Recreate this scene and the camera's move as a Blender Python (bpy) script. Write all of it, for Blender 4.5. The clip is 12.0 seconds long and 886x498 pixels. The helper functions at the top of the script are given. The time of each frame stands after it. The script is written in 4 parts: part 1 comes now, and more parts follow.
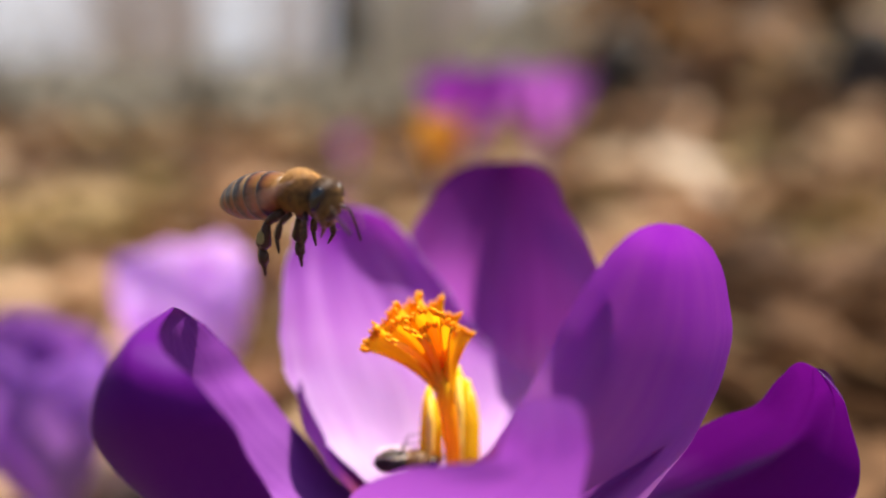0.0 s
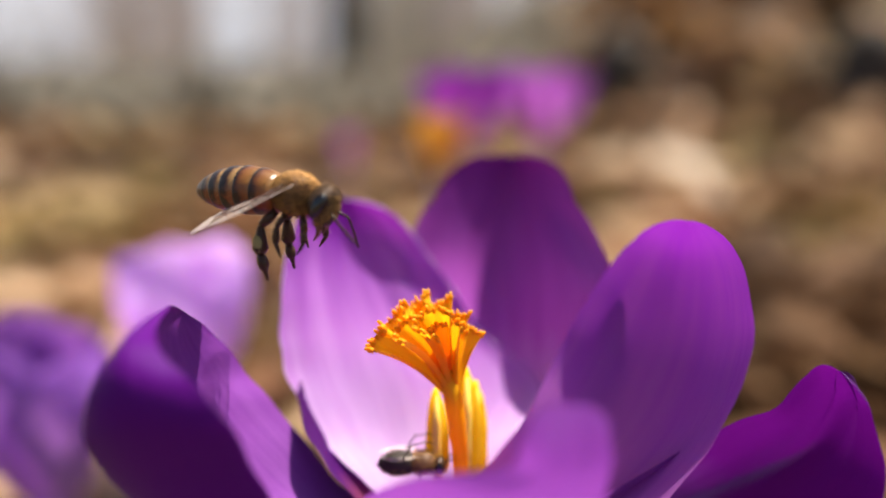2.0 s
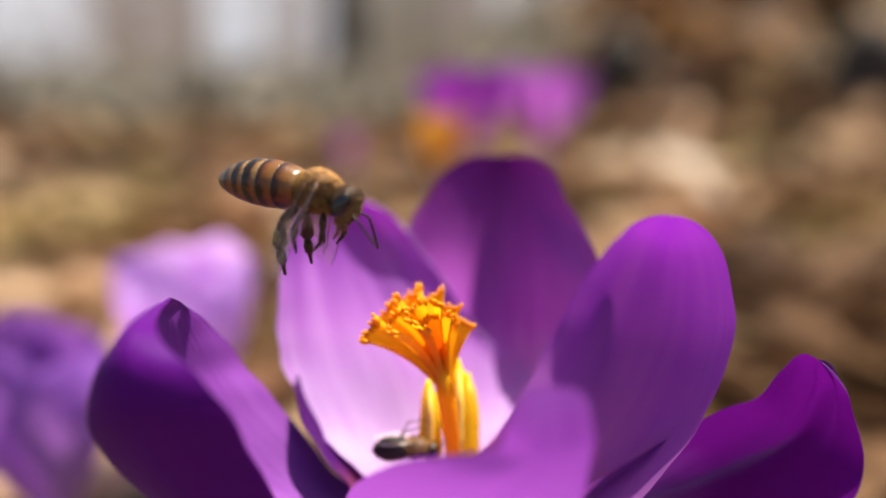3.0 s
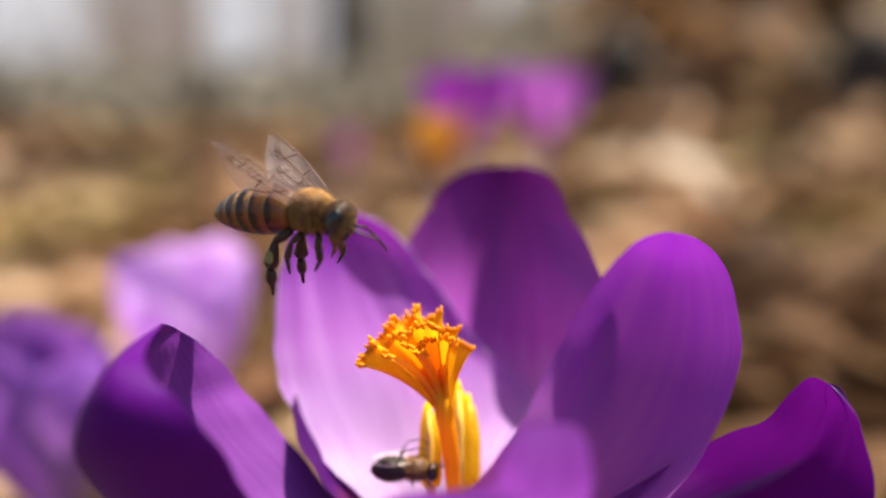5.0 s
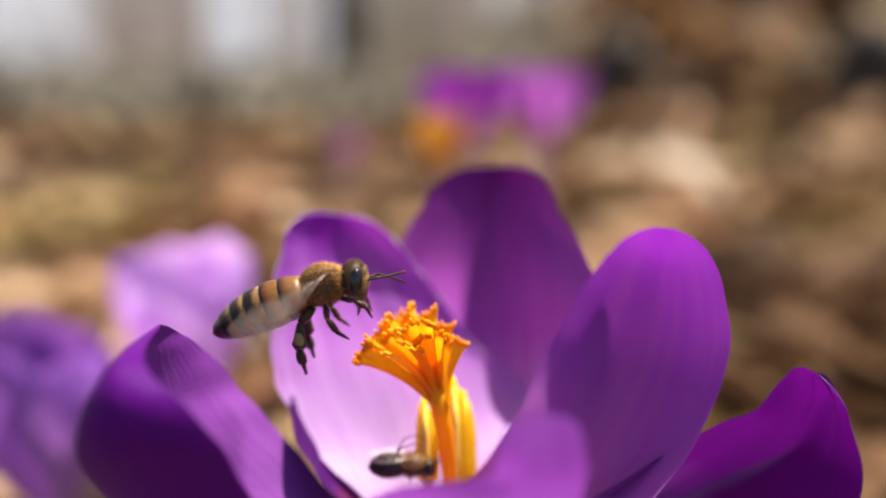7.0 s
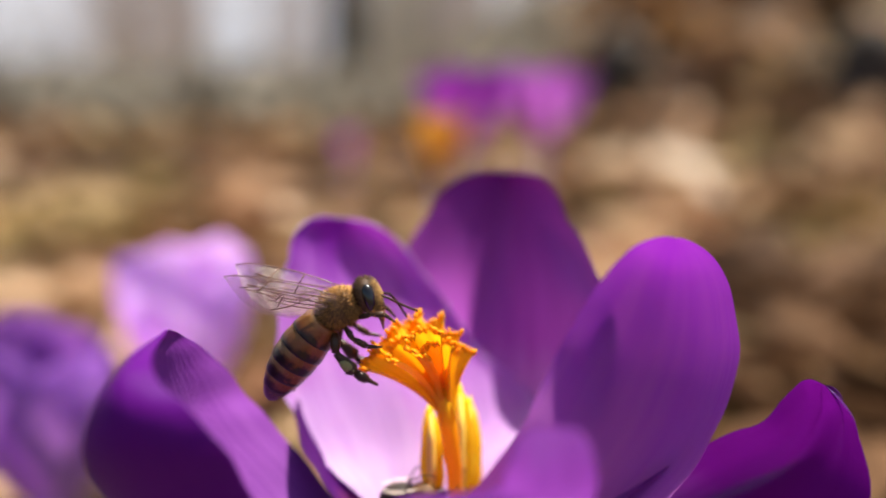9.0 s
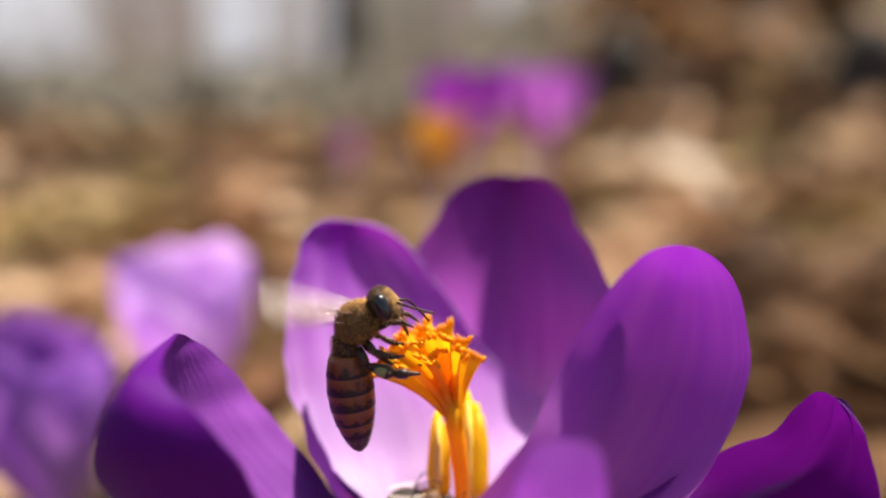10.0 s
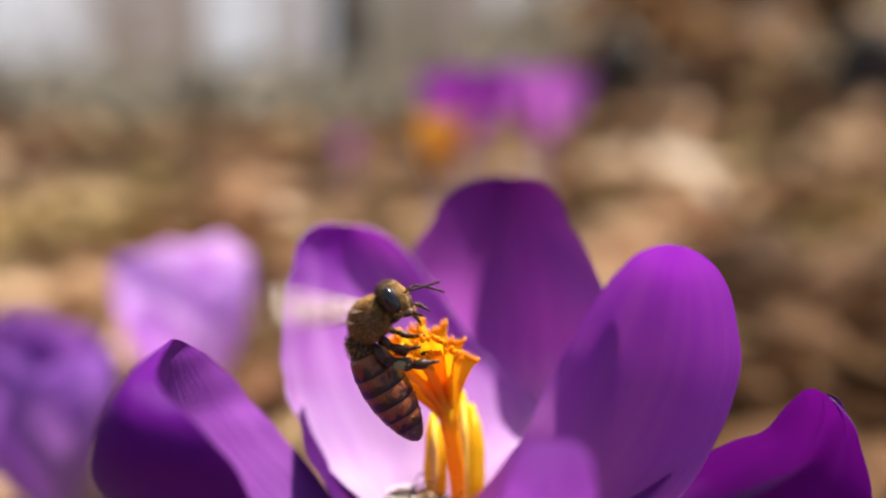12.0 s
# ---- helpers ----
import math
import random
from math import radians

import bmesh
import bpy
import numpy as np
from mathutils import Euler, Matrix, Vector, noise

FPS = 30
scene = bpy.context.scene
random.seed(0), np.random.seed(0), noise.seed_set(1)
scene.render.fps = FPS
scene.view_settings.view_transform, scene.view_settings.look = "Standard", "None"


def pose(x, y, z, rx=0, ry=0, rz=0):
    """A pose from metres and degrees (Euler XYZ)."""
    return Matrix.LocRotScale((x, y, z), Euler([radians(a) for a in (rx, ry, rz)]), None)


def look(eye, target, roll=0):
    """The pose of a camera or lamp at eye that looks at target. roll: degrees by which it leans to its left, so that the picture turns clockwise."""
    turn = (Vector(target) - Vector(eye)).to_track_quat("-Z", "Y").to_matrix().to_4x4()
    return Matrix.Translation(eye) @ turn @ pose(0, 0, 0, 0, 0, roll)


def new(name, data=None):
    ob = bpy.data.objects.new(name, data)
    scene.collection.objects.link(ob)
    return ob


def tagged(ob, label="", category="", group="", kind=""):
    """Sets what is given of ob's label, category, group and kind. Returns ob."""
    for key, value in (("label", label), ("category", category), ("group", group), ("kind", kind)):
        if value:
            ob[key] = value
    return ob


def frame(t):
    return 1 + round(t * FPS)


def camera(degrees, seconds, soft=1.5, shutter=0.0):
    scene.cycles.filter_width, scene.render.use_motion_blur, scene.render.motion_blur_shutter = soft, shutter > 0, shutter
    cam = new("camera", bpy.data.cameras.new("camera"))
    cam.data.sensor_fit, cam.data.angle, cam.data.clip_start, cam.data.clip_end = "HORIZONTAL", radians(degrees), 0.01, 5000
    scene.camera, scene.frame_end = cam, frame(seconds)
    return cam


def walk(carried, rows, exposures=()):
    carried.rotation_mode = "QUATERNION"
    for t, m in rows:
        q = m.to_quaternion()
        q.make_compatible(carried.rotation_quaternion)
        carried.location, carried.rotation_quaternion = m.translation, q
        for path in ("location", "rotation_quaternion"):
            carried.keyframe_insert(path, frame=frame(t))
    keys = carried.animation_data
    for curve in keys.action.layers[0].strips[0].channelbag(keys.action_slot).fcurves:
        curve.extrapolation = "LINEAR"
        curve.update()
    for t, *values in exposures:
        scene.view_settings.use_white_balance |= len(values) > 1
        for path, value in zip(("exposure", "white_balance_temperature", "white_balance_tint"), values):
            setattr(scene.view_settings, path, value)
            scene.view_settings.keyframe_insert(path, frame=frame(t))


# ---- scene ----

# ---------------------------------------------------------------- camera
cam = camera(60, 12.0, soft=1.9, shutter=0.5)
cam.data.dof.use_dof = True
cam.data.dof.focus_distance = 0.0680
cam.data.dof.aperture_fstop = 6.3
EYE = pose(0, 0, 0.120, 77.1, 0, 0)
walk(cam, [(0, EYE), (12, EYE)], exposures=[(0, 1.25), (12, 1.25)])

# ---------------------------------------------------------------- light
SUN_WAY = Vector((0.294, 0.206, 0.934)).normalized()      # towards the sun
elevation = math.asin(SUN_WAY.z)
azimuth = math.atan2(SUN_WAY.x, SUN_WAY.y)
world = bpy.data.worlds.new("world")
scene.world = world
world.use_nodes = True
wn = world.node_tree
sky = wn.nodes.new("ShaderNodeTexSky")
sky.sky_type = "NISHITA"
sky.sun_disc = False
sky.sun_elevation = elevation
sky.sun_rotation = azimuth
sky.dust_density = 2.0
wn.nodes["Background"].inputs[1].default_value = 0.07
wn.links.new(sky.outputs[0], wn.nodes["Background"].inputs[0])
sun = new("sun", bpy.data.lights.new("sun", "SUN"))
sun.data.energy = 5.0
sun.data.angle = radians(0.53)
sun.data.color = (1.0, 0.94, 0.85)
sun.matrix_world = look(SUN_WAY * 5, (0, 0, 0))


# ---------------------------------------------------------------- mesh tools
class Geo:
    """Gathers vertices, faces and a uv for each vertex."""

    def __init__(self):
        self.v, self.f, self.uv = [], [], []

    def grid(self, rows):
        """rows: lists of (x, y, z, u, v)."""
        base, n = len(self.v), len(rows[0])
        for row in rows:
            for p in row:
                self.v.append(tuple(p[:3]))
                self.uv.append(tuple(p[3:5]) if len(p) > 3 else (0.0, 0.0))
        for i in range(len(rows) - 1):
            for j in range(n - 1):
                a = base + i * n + j
                self.f.append((a, a + 1, a + n + 1, a + n))
        return self

    def tube(self, path, radii, n=8, squash=1.0, side=(0, 1, 0)):
        """A closed round rod along a path; squash flattens it across side."""
        base, m = len(self.v), len(path)
        pts = [Vector(p) for p in path]
        for i, p in enumerate(pts):
            t = (pts[min(i + 1, m - 1)] - pts[max(i - 1, 0)]).normalized()
            s = Vector(side) - t * t.dot(Vector(side))
            if s.length < 1e-6:
                s = t.orthogonal()
            s.normalize()
            w = t.cross(s)
            for k in range(n):
                a = 2 * math.pi * k / n
                q = p + (s * math.cos(a) * squash + w * math.sin(a)) * radii[i]
                self.v.append(tuple(q))
                self.uv.append((i / max(1, m - 1), k / n))
        for i in range(m - 1):
            for k in range(n):
                a, b = base + i * n + k, base + i * n + (k + 1) % n
                self.f.append((a, b, b + n, a + n))
        self.f.append(tuple(base + k for k in reversed(range(n))))
        self.f.append(tuple(base + (m - 1) * n + k for k in range(n)))
        return self

    def ball(self, c, r, n=16, m=10, shape=None):
        """An ellipsoid of radii r about c; shape bends a unit point first."""
        base = len(self.v)
        for i in range(m + 1):
            a = math.pi * i / m
            for k in range(n):
                b = 2 * math.pi * k / n
                p = Vector((math.sin(a) * math.cos(b), math.sin(a) * math.sin(b), math.cos(a)))
                if shape:
                    p = shape(p)
                self.v.append((c[0] + p.x * r[0], c[1] + p.y * r[1], c[2] + p.z * r[2]))
                self.uv.append((i / m, k / n))
        for i in range(m):
            for k in range(n):
                a, b = base + i * n + k, base + i * n + (k + 1) % n
                self.f.append((a, a + n, b + n, b))
        return self

    def mesh(self, name, material, smooth=True):
        me = bpy.data.meshes.new(name)
        me.from_pydata(self.v, [], self.f)
        layer = me.uv_layers.new(name="UVMap")
        flat = np.array(self.uv, dtype=np.float32)
        loops = np.zeros(len(me.loops), dtype=np.int32)
        me.loops.foreach_get("vertex_index", loops)
        layer.data.foreach_set("uv", flat[loops].ravel())
        me.polygons.foreach_set("use_smooth", [smooth] * len(me.polygons))
        me.materials.append(material)
        me.update()
        return me


def part(name, geo, material, parent, label="", smooth=True):
    ob = new(name, geo.mesh(name, material, smooth))
    ob.parent = parent
    if label:
        tagged(ob, label)
    return ob


def thing(name, label, category, group="", kind="", at=None):
    ob = new(name)
    ob.empty_display_size = 0.01
    tagged(ob, label, category, group, kind)
    if at is not None:
        ob.matrix_basis = at
    return ob


def smooth(x):
    x = min(1.0, max(0.0, x))
    return x * x * (3 - 2 * x)


# ---------------------------------------------------------------- materials
class Nodes:
    """A short way to write a node material."""

    def __init__(self, name):
        self.material = bpy.data.materials.new(name)
        self.material.use_nodes = True
        self.tree = self.material.node_tree
        self.bsdf = self.tree.nodes["Principled BSDF"]
        self.out = self.tree.nodes["Material Output"]

    def add(self, kind, **inputs):
        node = self.tree.nodes.new(kind)
        for key, value in inputs.items():
            self.put(node, key, value)
        return node

    def put(self, node, key, value):
        socket = node.inputs[int(key[1:])] if key[0] == "i" and key[1:].isdigit() else node.inputs[key.replace("_", " ")]
        if isinstance(value, bpy.types.NodeSocket):
            self.tree.links.new(value, socket)
        else:
            socket.default_value = value

    def noise(self, scale, detail=4.0, rough=0.6, vector=None, stretch=None):
        if vector is None:
            vector = self.add("ShaderNodeTexCoord").outputs["Object"]
        if stretch:
            m = self.add("ShaderNodeMapping", Vector=vector, Scale=stretch)
            vector = m.outputs[0]
        n = self.add("ShaderNodeTexNoise", Vector=vector, Scale=scale, Detail=detail, Roughness=rough)
        return n.outputs["Fac"]

    def ramp(self, fac, stops):
        node = self.add("ShaderNodeValToRGB", Fac=fac)
        ramp = node.color_ramp
        while len(ramp.elements) < len(stops):
            ramp.elements.new(0.5)
        for e, (at, colour) in zip(ramp.elements, stops):
            e.position, e.color = at, (*colour, 1)
        return node.outputs[0]

    def mix(self, fac, a, b, kind="MIX"):
        node = self.add("ShaderNodeMix")
        node.data_type, node.blend_type = "RGBA", kind
        for key, value in (("Factor", fac), ("A", a), ("B", b)):
            socket = [s for s in node.inputs if s.name == key and s.enabled][0]
            if isinstance(value, bpy.types.NodeSocket):
                self.tree.links.new(value, socket)
            else:
                socket.default_value = value if key == "Factor" else (*value, 1)
        return [s for s in node.outputs if s.enabled][0]

    def math(self, kind, a, b=0.0, clamp=False):
        node = self.add("ShaderNodeMath", i0=a, i1=b)
        node.operation, node.use_clamp = kind, clamp
        return node.outputs[0]

    def uv(self):
        node = self.add("ShaderNodeSeparateXYZ", Vector=self.add("ShaderNodeTexCoord").outputs["UV"])
        return node.outputs[0], node.outputs[1]

    def bump(self, height, distance, strength=0.6):
        return self.add("ShaderNodeBump", Height=height, Distance=distance, Strength=strength).outputs[0]

    def done(self, colour=None, rough=None, normal=None, **rest):
        if colour is not None:
            self.put(self.bsdf, "Base Color", colour if isinstance(colour, bpy.types.NodeSocket) else (*colour, 1))
        if rough is not None:
            self.put(self.bsdf, "Roughness", rough)
        if normal is not None:
            self.put(self.bsdf, "Normal", normal)
        for key, value in rest.items():
            self.put(self.bsdf, key, value)
        return self.material

    def thin(self, colour, share):
        """Lets light through, as a petal or a leaf does."""
        t = self.add("ShaderNodeBsdfTranslucent", Color=colour)
        m = self.add("ShaderNodeMixShader", i0=share, i1=self.bsdf.outputs[0], i2=t.outputs[0])
        self.tree.links.new(m.outputs[0], self.out.inputs[0])
        return self.material


def petal_material(name, deep, mid, pale, glow, share=0.45, fade=(0.22, 0.62), top=0.95, rough=0.45, shine=0.08, streak=0.34):
    """Violet petal: pale at its foot, veined along its length. uv: along, across."""
    n = Nodes(name)
    along, across = n.uv()
    uv = n.add("ShaderNodeTexCoord").outputs["UV"]
    veins = n.math("ADD", n.math("MULTIPLY", n.noise(1.0, 3.0, 0.6, uv, (2.2, 40.0, 1.0)), 0.6), n.math("MULTIPLY", n.noise(1.0, 3.0, 0.7, uv, (7.0, 130.0, 1.0)), 0.4))
    broad = n.noise(1.0, 2.0, 0.5, uv, (1.6, 9.0, 1.0))
    grain = n.noise(1800.0, 3.0, 0.6)
    shift = n.math("ADD", along, n.math("MULTIPLY", n.math("SUBTRACT", broad, 0.5), streak))
    shift = n.math("ADD", shift, n.math("MULTIPLY", n.math("SUBTRACT", veins, 0.5), 0.12))
    base = n.ramp(shift, [(fade[0], pale), (fade[1], mid), (top, deep)])
    base = n.mix(n.ramp(veins, [(0.36, (0, 0, 0)), (0.70, (0.34, 0.34, 0.34))]), base, deep)
    base = n.mix(n.math("MULTIPLY", grain, 0.04), base, (0.50, 0.20, 0.75))
    lit = n.mix(0.6, base, glow)
    normal = n.bump(n.math("ADD", veins, n.math("MULTIPLY", grain, 0.35)), 0.00018, 0.6)
    n.done(base, rough, normal, Specular_IOR_Level=shine)
    return n.thin(lit, share)


M_PETAL = petal_material("violet_petal", (0.18, 0.010, 0.34), (0.54, 0.21, 0.67), (0.79, 0.55, 0.85), (0.42, 0.02, 0.45), fade=(0.18, 0.66))
M_PETAL_SIDE = petal_material("side_petal", (0.20, 0.018, 0.40), (0.36, 0.085, 0.43), (0.50, 0.20, 0.45), (0.36, 0.025, 0.48), share=0.44, fade=(0.12, 0.60), streak=0.5)
# dark top and brighter middle paint in this petal's shade and lit strip
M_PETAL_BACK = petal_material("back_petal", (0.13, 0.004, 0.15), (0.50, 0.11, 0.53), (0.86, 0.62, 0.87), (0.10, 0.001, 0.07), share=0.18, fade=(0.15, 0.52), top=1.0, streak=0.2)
# lighter tip colour stands in for sun shining through the petal
M_PETAL_FRONT = petal_material("lit_tip_petal", (0.36, 0.12, 0.54), (0.25, 0.05, 0.40), (0.26, 0.10, 0.40), (0.50, 0.08, 0.64), share=0.48, fade=(0.3, 0.8))
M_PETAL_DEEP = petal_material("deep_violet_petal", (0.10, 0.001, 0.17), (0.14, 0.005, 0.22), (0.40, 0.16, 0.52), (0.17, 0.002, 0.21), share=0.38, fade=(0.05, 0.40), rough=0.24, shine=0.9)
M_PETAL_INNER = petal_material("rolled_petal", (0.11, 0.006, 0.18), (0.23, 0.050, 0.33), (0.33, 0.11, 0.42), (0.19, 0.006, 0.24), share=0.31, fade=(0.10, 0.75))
# darker copy for the outer side, with its shade in the colour
M_PETAL_OUTER_SHADE = petal_material("shaded_outer_petal", (0.082, 0.001, 0.145), (0.10, 0.002, 0.175), (0.28, 0.11, 0.38), (0.12, 0.002, 0.18), share=0.13, fade=(0.02, 0.30), shine=0.05)
M_LILAC = petal_material("lilac_petal", (0.56, 0.28, 0.74), (0.84, 0.62, 0.92), (0.95, 0.88, 0.97), (0.84, 0.50, 0.92), share=0.6)
M_VIOLET = petal_material("soft_violet_petal", (0.30, 0.11, 0.50), (0.42, 0.20, 0.60), (0.54, 0.32, 0.64), (0.48, 0.15, 0.58))
M_PINK = petal_material("magenta_petal", (0.16, 0.014, 0.22), (0.26, 0.04, 0.34), (0.6, 0.3, 0.62), (0.34, 0.04, 0.40))
M_ROSE = petal_material("rosy_violet_petal", (0.30, 0.07, 0.36), (0.42, 0.14, 0.48), (0.6, 0.35, 0.62), (0.46, 0.10, 0.50))
M_GOLD = petal_material("golden_petal", (0.86, 0.47, 0.05), (0.88, 0.50, 0.07), (0.88, 0.58, 0.14), (0.90, 0.50, 0.06))
# near-black so that the gap's shade sits in the petal colour
M_PETAL_SHADE = petal_material("shade_petal", (0.035, 0.002, 0.06), (0.04, 0.003, 0.07), (0.24, 0.05, 0.02), (0.05, 0.003, 0.08), share=0.08, fade=(0.25, 0.55), shine=0.03)


def rim_material():
    """The thin edge of a petal, its sunlit highlight painted pale."""
    n = Nodes("petal_rim_highlight")
    patch = n.noise(420.0, 3.0)
    base = n.ramp(patch, [(0.35, (0.50, 0.22, 0.70)), (0.62, (0.88, 0.74, 0.94))])
    n.done(base, 0.3, None, Specular_IOR_Level=0.5)
    return n.thin(base, 0.4)


M_RIM = rim_material()


def plain(name, colour, rough=0.5, spread=0.25, scale=900.0, depth=0.00005, **rest):
    """One substance with mottling at two scales and a fine relief."""
    n = Nodes(name)
    fine, coarse = n.noise(scale, 4.0), n.noise(scale * 0.16, 2.0)
    both = n.math("MULTIPLY", n.math("ADD", fine, coarse), 0.5)
    dark = tuple(c * (1 - spread) for c in colour)
    light = tuple(min(1, c * (1 + spread)) for c in colour)
    return n.done(n.ramp(both, [(0.3, dark), (0.7, light)]), rough, n.bump(fine, depth), **rest)


def stigma_material():
    n = Nodes("orange_stigma")
    along, across = n.uv()
    grain = n.noise(2600.0, 3.0)
    base = n.ramp(n.math("ADD", along, n.math("MULTIPLY", n.math("SUBTRACT", grain, 0.5), 0.25)),
                  [(0.0, (0.94, 0.58, 0.03)), (0.35, (0.97, 0.40, 0.006)), (0.65, (0.98, 0.46, 0.006)), (1.0, (0.99, 0.58, 0.012))])
    n.done(base, 0.42, n.bump(grain, 0.00012, 0.7), Specular_IOR_Level=0.22)
    return n.thin(n.mix(0.4, base, (1.0, 0.55, 0.0)), 0.5)


def anther_material():
    n = Nodes("yellow_anther")
    grain, patch = n.noise(4200.0, 3.0), n.noise(700.0, 2.0)
    base = n.ramp(n.math("MULTIPLY", n.math("ADD", grain, patch), 0.5), [(0.3, (0.90, 0.64, 0.012)), (0.7, (0.96, 0.76, 0.035))])
    n.done(base, 0.7, n.bump(grain, 0.0001))
    return n.thin(n.mix(0.5, base, (1.0, 0.84, 0.03)), 0.7)


M_STIGMA = stigma_material()
M_ANTHER = anther_material()
M_FILAMENT = plain("cream_filament", (0.88, 0.62, 0.10), 0.5, 0.15, 1500.0)
M_TUBE = plain("pale_flower_tube", (0.55, 0.42, 0.60), 0.45, 0.2, 500.0)


def ground_material():
    n = Nodes("leaf_litter_ground")
    big = n.noise(9.0, 5.0, 0.65)
    small = n.noise(60.0, 5.0, 0.7)
    fine = n.noise(420.0, 4.0, 0.7)
    base = n.ramp(n.math("ADD", n.math("MULTIPLY", big, 0.45), n.math("MULTIPLY", small, 0.55)),
                  [(0.34, (0.035, 0.02, 0.014)), (0.48, (0.13, 0.078, 0.045)), (0.58, (0.25, 0.16, 0.10)), (0.70, (0.42, 0.30, 0.21))])
    base = n.mix(n.math("MULTIPLY", fine, 0.4), base, (0.20, 0.14, 0.09))
    moss = n.noise(4.5, 3.0, 0.5)
    base = n.mix(n.ramp(moss, [(0.52, (0, 0, 0)), (0.66, (0.75, 0.75, 0.75))]), base, (0.14, 0.12, 0.035))
    return n.done(base, 0.85, n.bump(n.math("ADD", small, fine), 0.006, 0.9))


def leaf_material(name, stops, share=0.2, patchy=0.0):
    n = Nodes(name)
    pick = n.add("ShaderNodeNewGeometry").outputs["Random Per Island"]
    base = n.ramp(pick, stops)
    veins = n.noise(220.0, 4.0)
    base = n.mix(n.math("MULTIPLY", veins, 0.5), base, (0.12, 0.07, 0.04))
    if patchy:
        moss, rust = n.noise(5.0, 2.0, 0.5), n.noise(7.5, 2.0, 0.5, None, (1.0, 0.7, 1.3))
        base = n.mix(n.ramp(moss, [(0.50, (0, 0, 0)), (0.64, (patchy,) * 3)]), base, (0.24, 0.19, 0.05))
        base = n.mix(n.ramp(rust, [(0.52, (0, 0, 0)), (0.66, (patchy,) * 3)]), base, (0.19, 0.075, 0.03))
    n.done(base, 0.7, n.bump(veins, 0.0006), Specular_IOR_Level=0.15)
    return n.thin(base, share)


M_GROUND = ground_material()
M_DRYLEAF = leaf_material("dry_leaves", [(0.0, (0.045, 0.022, 0.012)), (0.24, (0.135, 0.055, 0.026)), (0.44, (0.31, 0.138, 0.062)), (0.56, (0.20, 0.14, 0.045)), (0.70, (0.38, 0.215, 0.115)), (0.87, (0.56, 0.36, 0.21)), (1.0, (0.84, 0.62, 0.42))], patchy=0.5)
# dark tones that put shade on the litter by colour
M_DARKLEAF = leaf_material("shade_dark_leaves", [(0.0, (0.014, 0.008, 0.005)), (0.4, (0.095, 0.045, 0.020)), (0.7, (0.25, 0.13, 0.06)), (1.0, (0.50, 0.31, 0.16))])
M_GRASS = leaf_material("dry_grass", [(0.0, (0.34, 0.27, 0.13)), (0.5, (0.48, 0.38, 0.20)), (0.8, (0.30, 0.30, 0.10)), (1.0, (0.16, 0.24, 0.06))])
M_SCRUB = leaf_material("grey_scrub", [(0.0, (0.10, 0.085, 0.065)), (0.4, (0.25, 0.225, 0.175)), (0.75, (0.36, 0.34, 0.27)), (1.0, (0.45, 0.40, 0.32))])
M_GREEN = leaf_material("crocus_leaf", [(0.0, (0.06, 0.14, 0.04)), (1.0, (0.09, 0.20, 0.05))])


def bark_material(name, dark, light):
    n = Nodes(name)
    ridges = n.noise(26.0, 5.0, 0.7, None, (1.0, 1.0, 0.16))
    spots = n.noise(5.0, 3.0)
    base = n.ramp(n.math("ADD", n.math("MULTIPLY", ridges, 0.7), n.math("MULTIPLY", spots, 0.3)), [(0.35, dark), (0.62, light)])
    return n.done(base, 0.9, n.bump(ridges, 0.02, 1.0))


# pale enough to put sunlight on the trunk by colour
M_BARK = bark_material("tan_bark", (0.66, 0.54, 0.38), (0.90, 0.80, 0.62))
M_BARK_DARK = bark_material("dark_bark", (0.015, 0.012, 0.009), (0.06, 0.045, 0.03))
# bark paled so that its colour carries the haze of distance
M_WOODS = bark_material("far_bark", (0.42, 0.40, 0.40), (0.70, 0.68, 0.68))
# no lamp: a glowing surface added for the bright distance
n = Nodes("glowing_distance")
M_BACK_GLOW = n.done((0.5, 0.5, 0.5), 1.0, None, Emission_Color=(0.80, 0.82, 0.88, 1), Emission_Strength=0.245)

# bee
def bee_fur(name, dark, light):
    n = Nodes(name)
    pick = n.add("ShaderNodeNewGeometry").outputs["Random Per Island"]
    return n.done(n.ramp(pick, [(0.0, dark), (1.0, light)]), 0.7, None, Specular_IOR_Level=0.2)


def abdomen_material(name, stops):
    """Amber plates with a dark hind band and a pale hair line; uv: along, round."""
    n = Nodes(name)
    along, across = n.uv()
    grain = n.noise(2200.0, 3.0)
    blotch = n.noise(900.0, 2.0)
    edge = n.math("ADD", along, n.math("MULTIPLY", n.math("SUBTRACT", grain, 0.5), 0.30))
    base = n.ramp(edge, stops)
    belly = n.math("ABSOLUTE", n.math("SUBTRACT", across, 0.75))
    flank = n.ramp(n.math("ADD", edge, n.math("MULTIPLY", n.math("SUBTRACT", blotch, 0.42), 1.1)), [(0.0, (0.26, 0.075, 0.020)), (0.50, (0.17, 0.040, 0.010)), (0.70, (0.018, 0.007, 0.004))])
    ragged = n.math("ADD", belly, n.math("MULTIPLY", n.math("SUBTRACT", grain, 0.5), 0.12))
    base = n.mix(n.ramp(ragged, [(0.17, (0, 0, 0)), (0.27, (0.9, 0.9, 0.9))]), base, flank)
    return n.done(base, 0.34, n.bump(grain, 0.00010), Specular_IOR_Level=0.32)


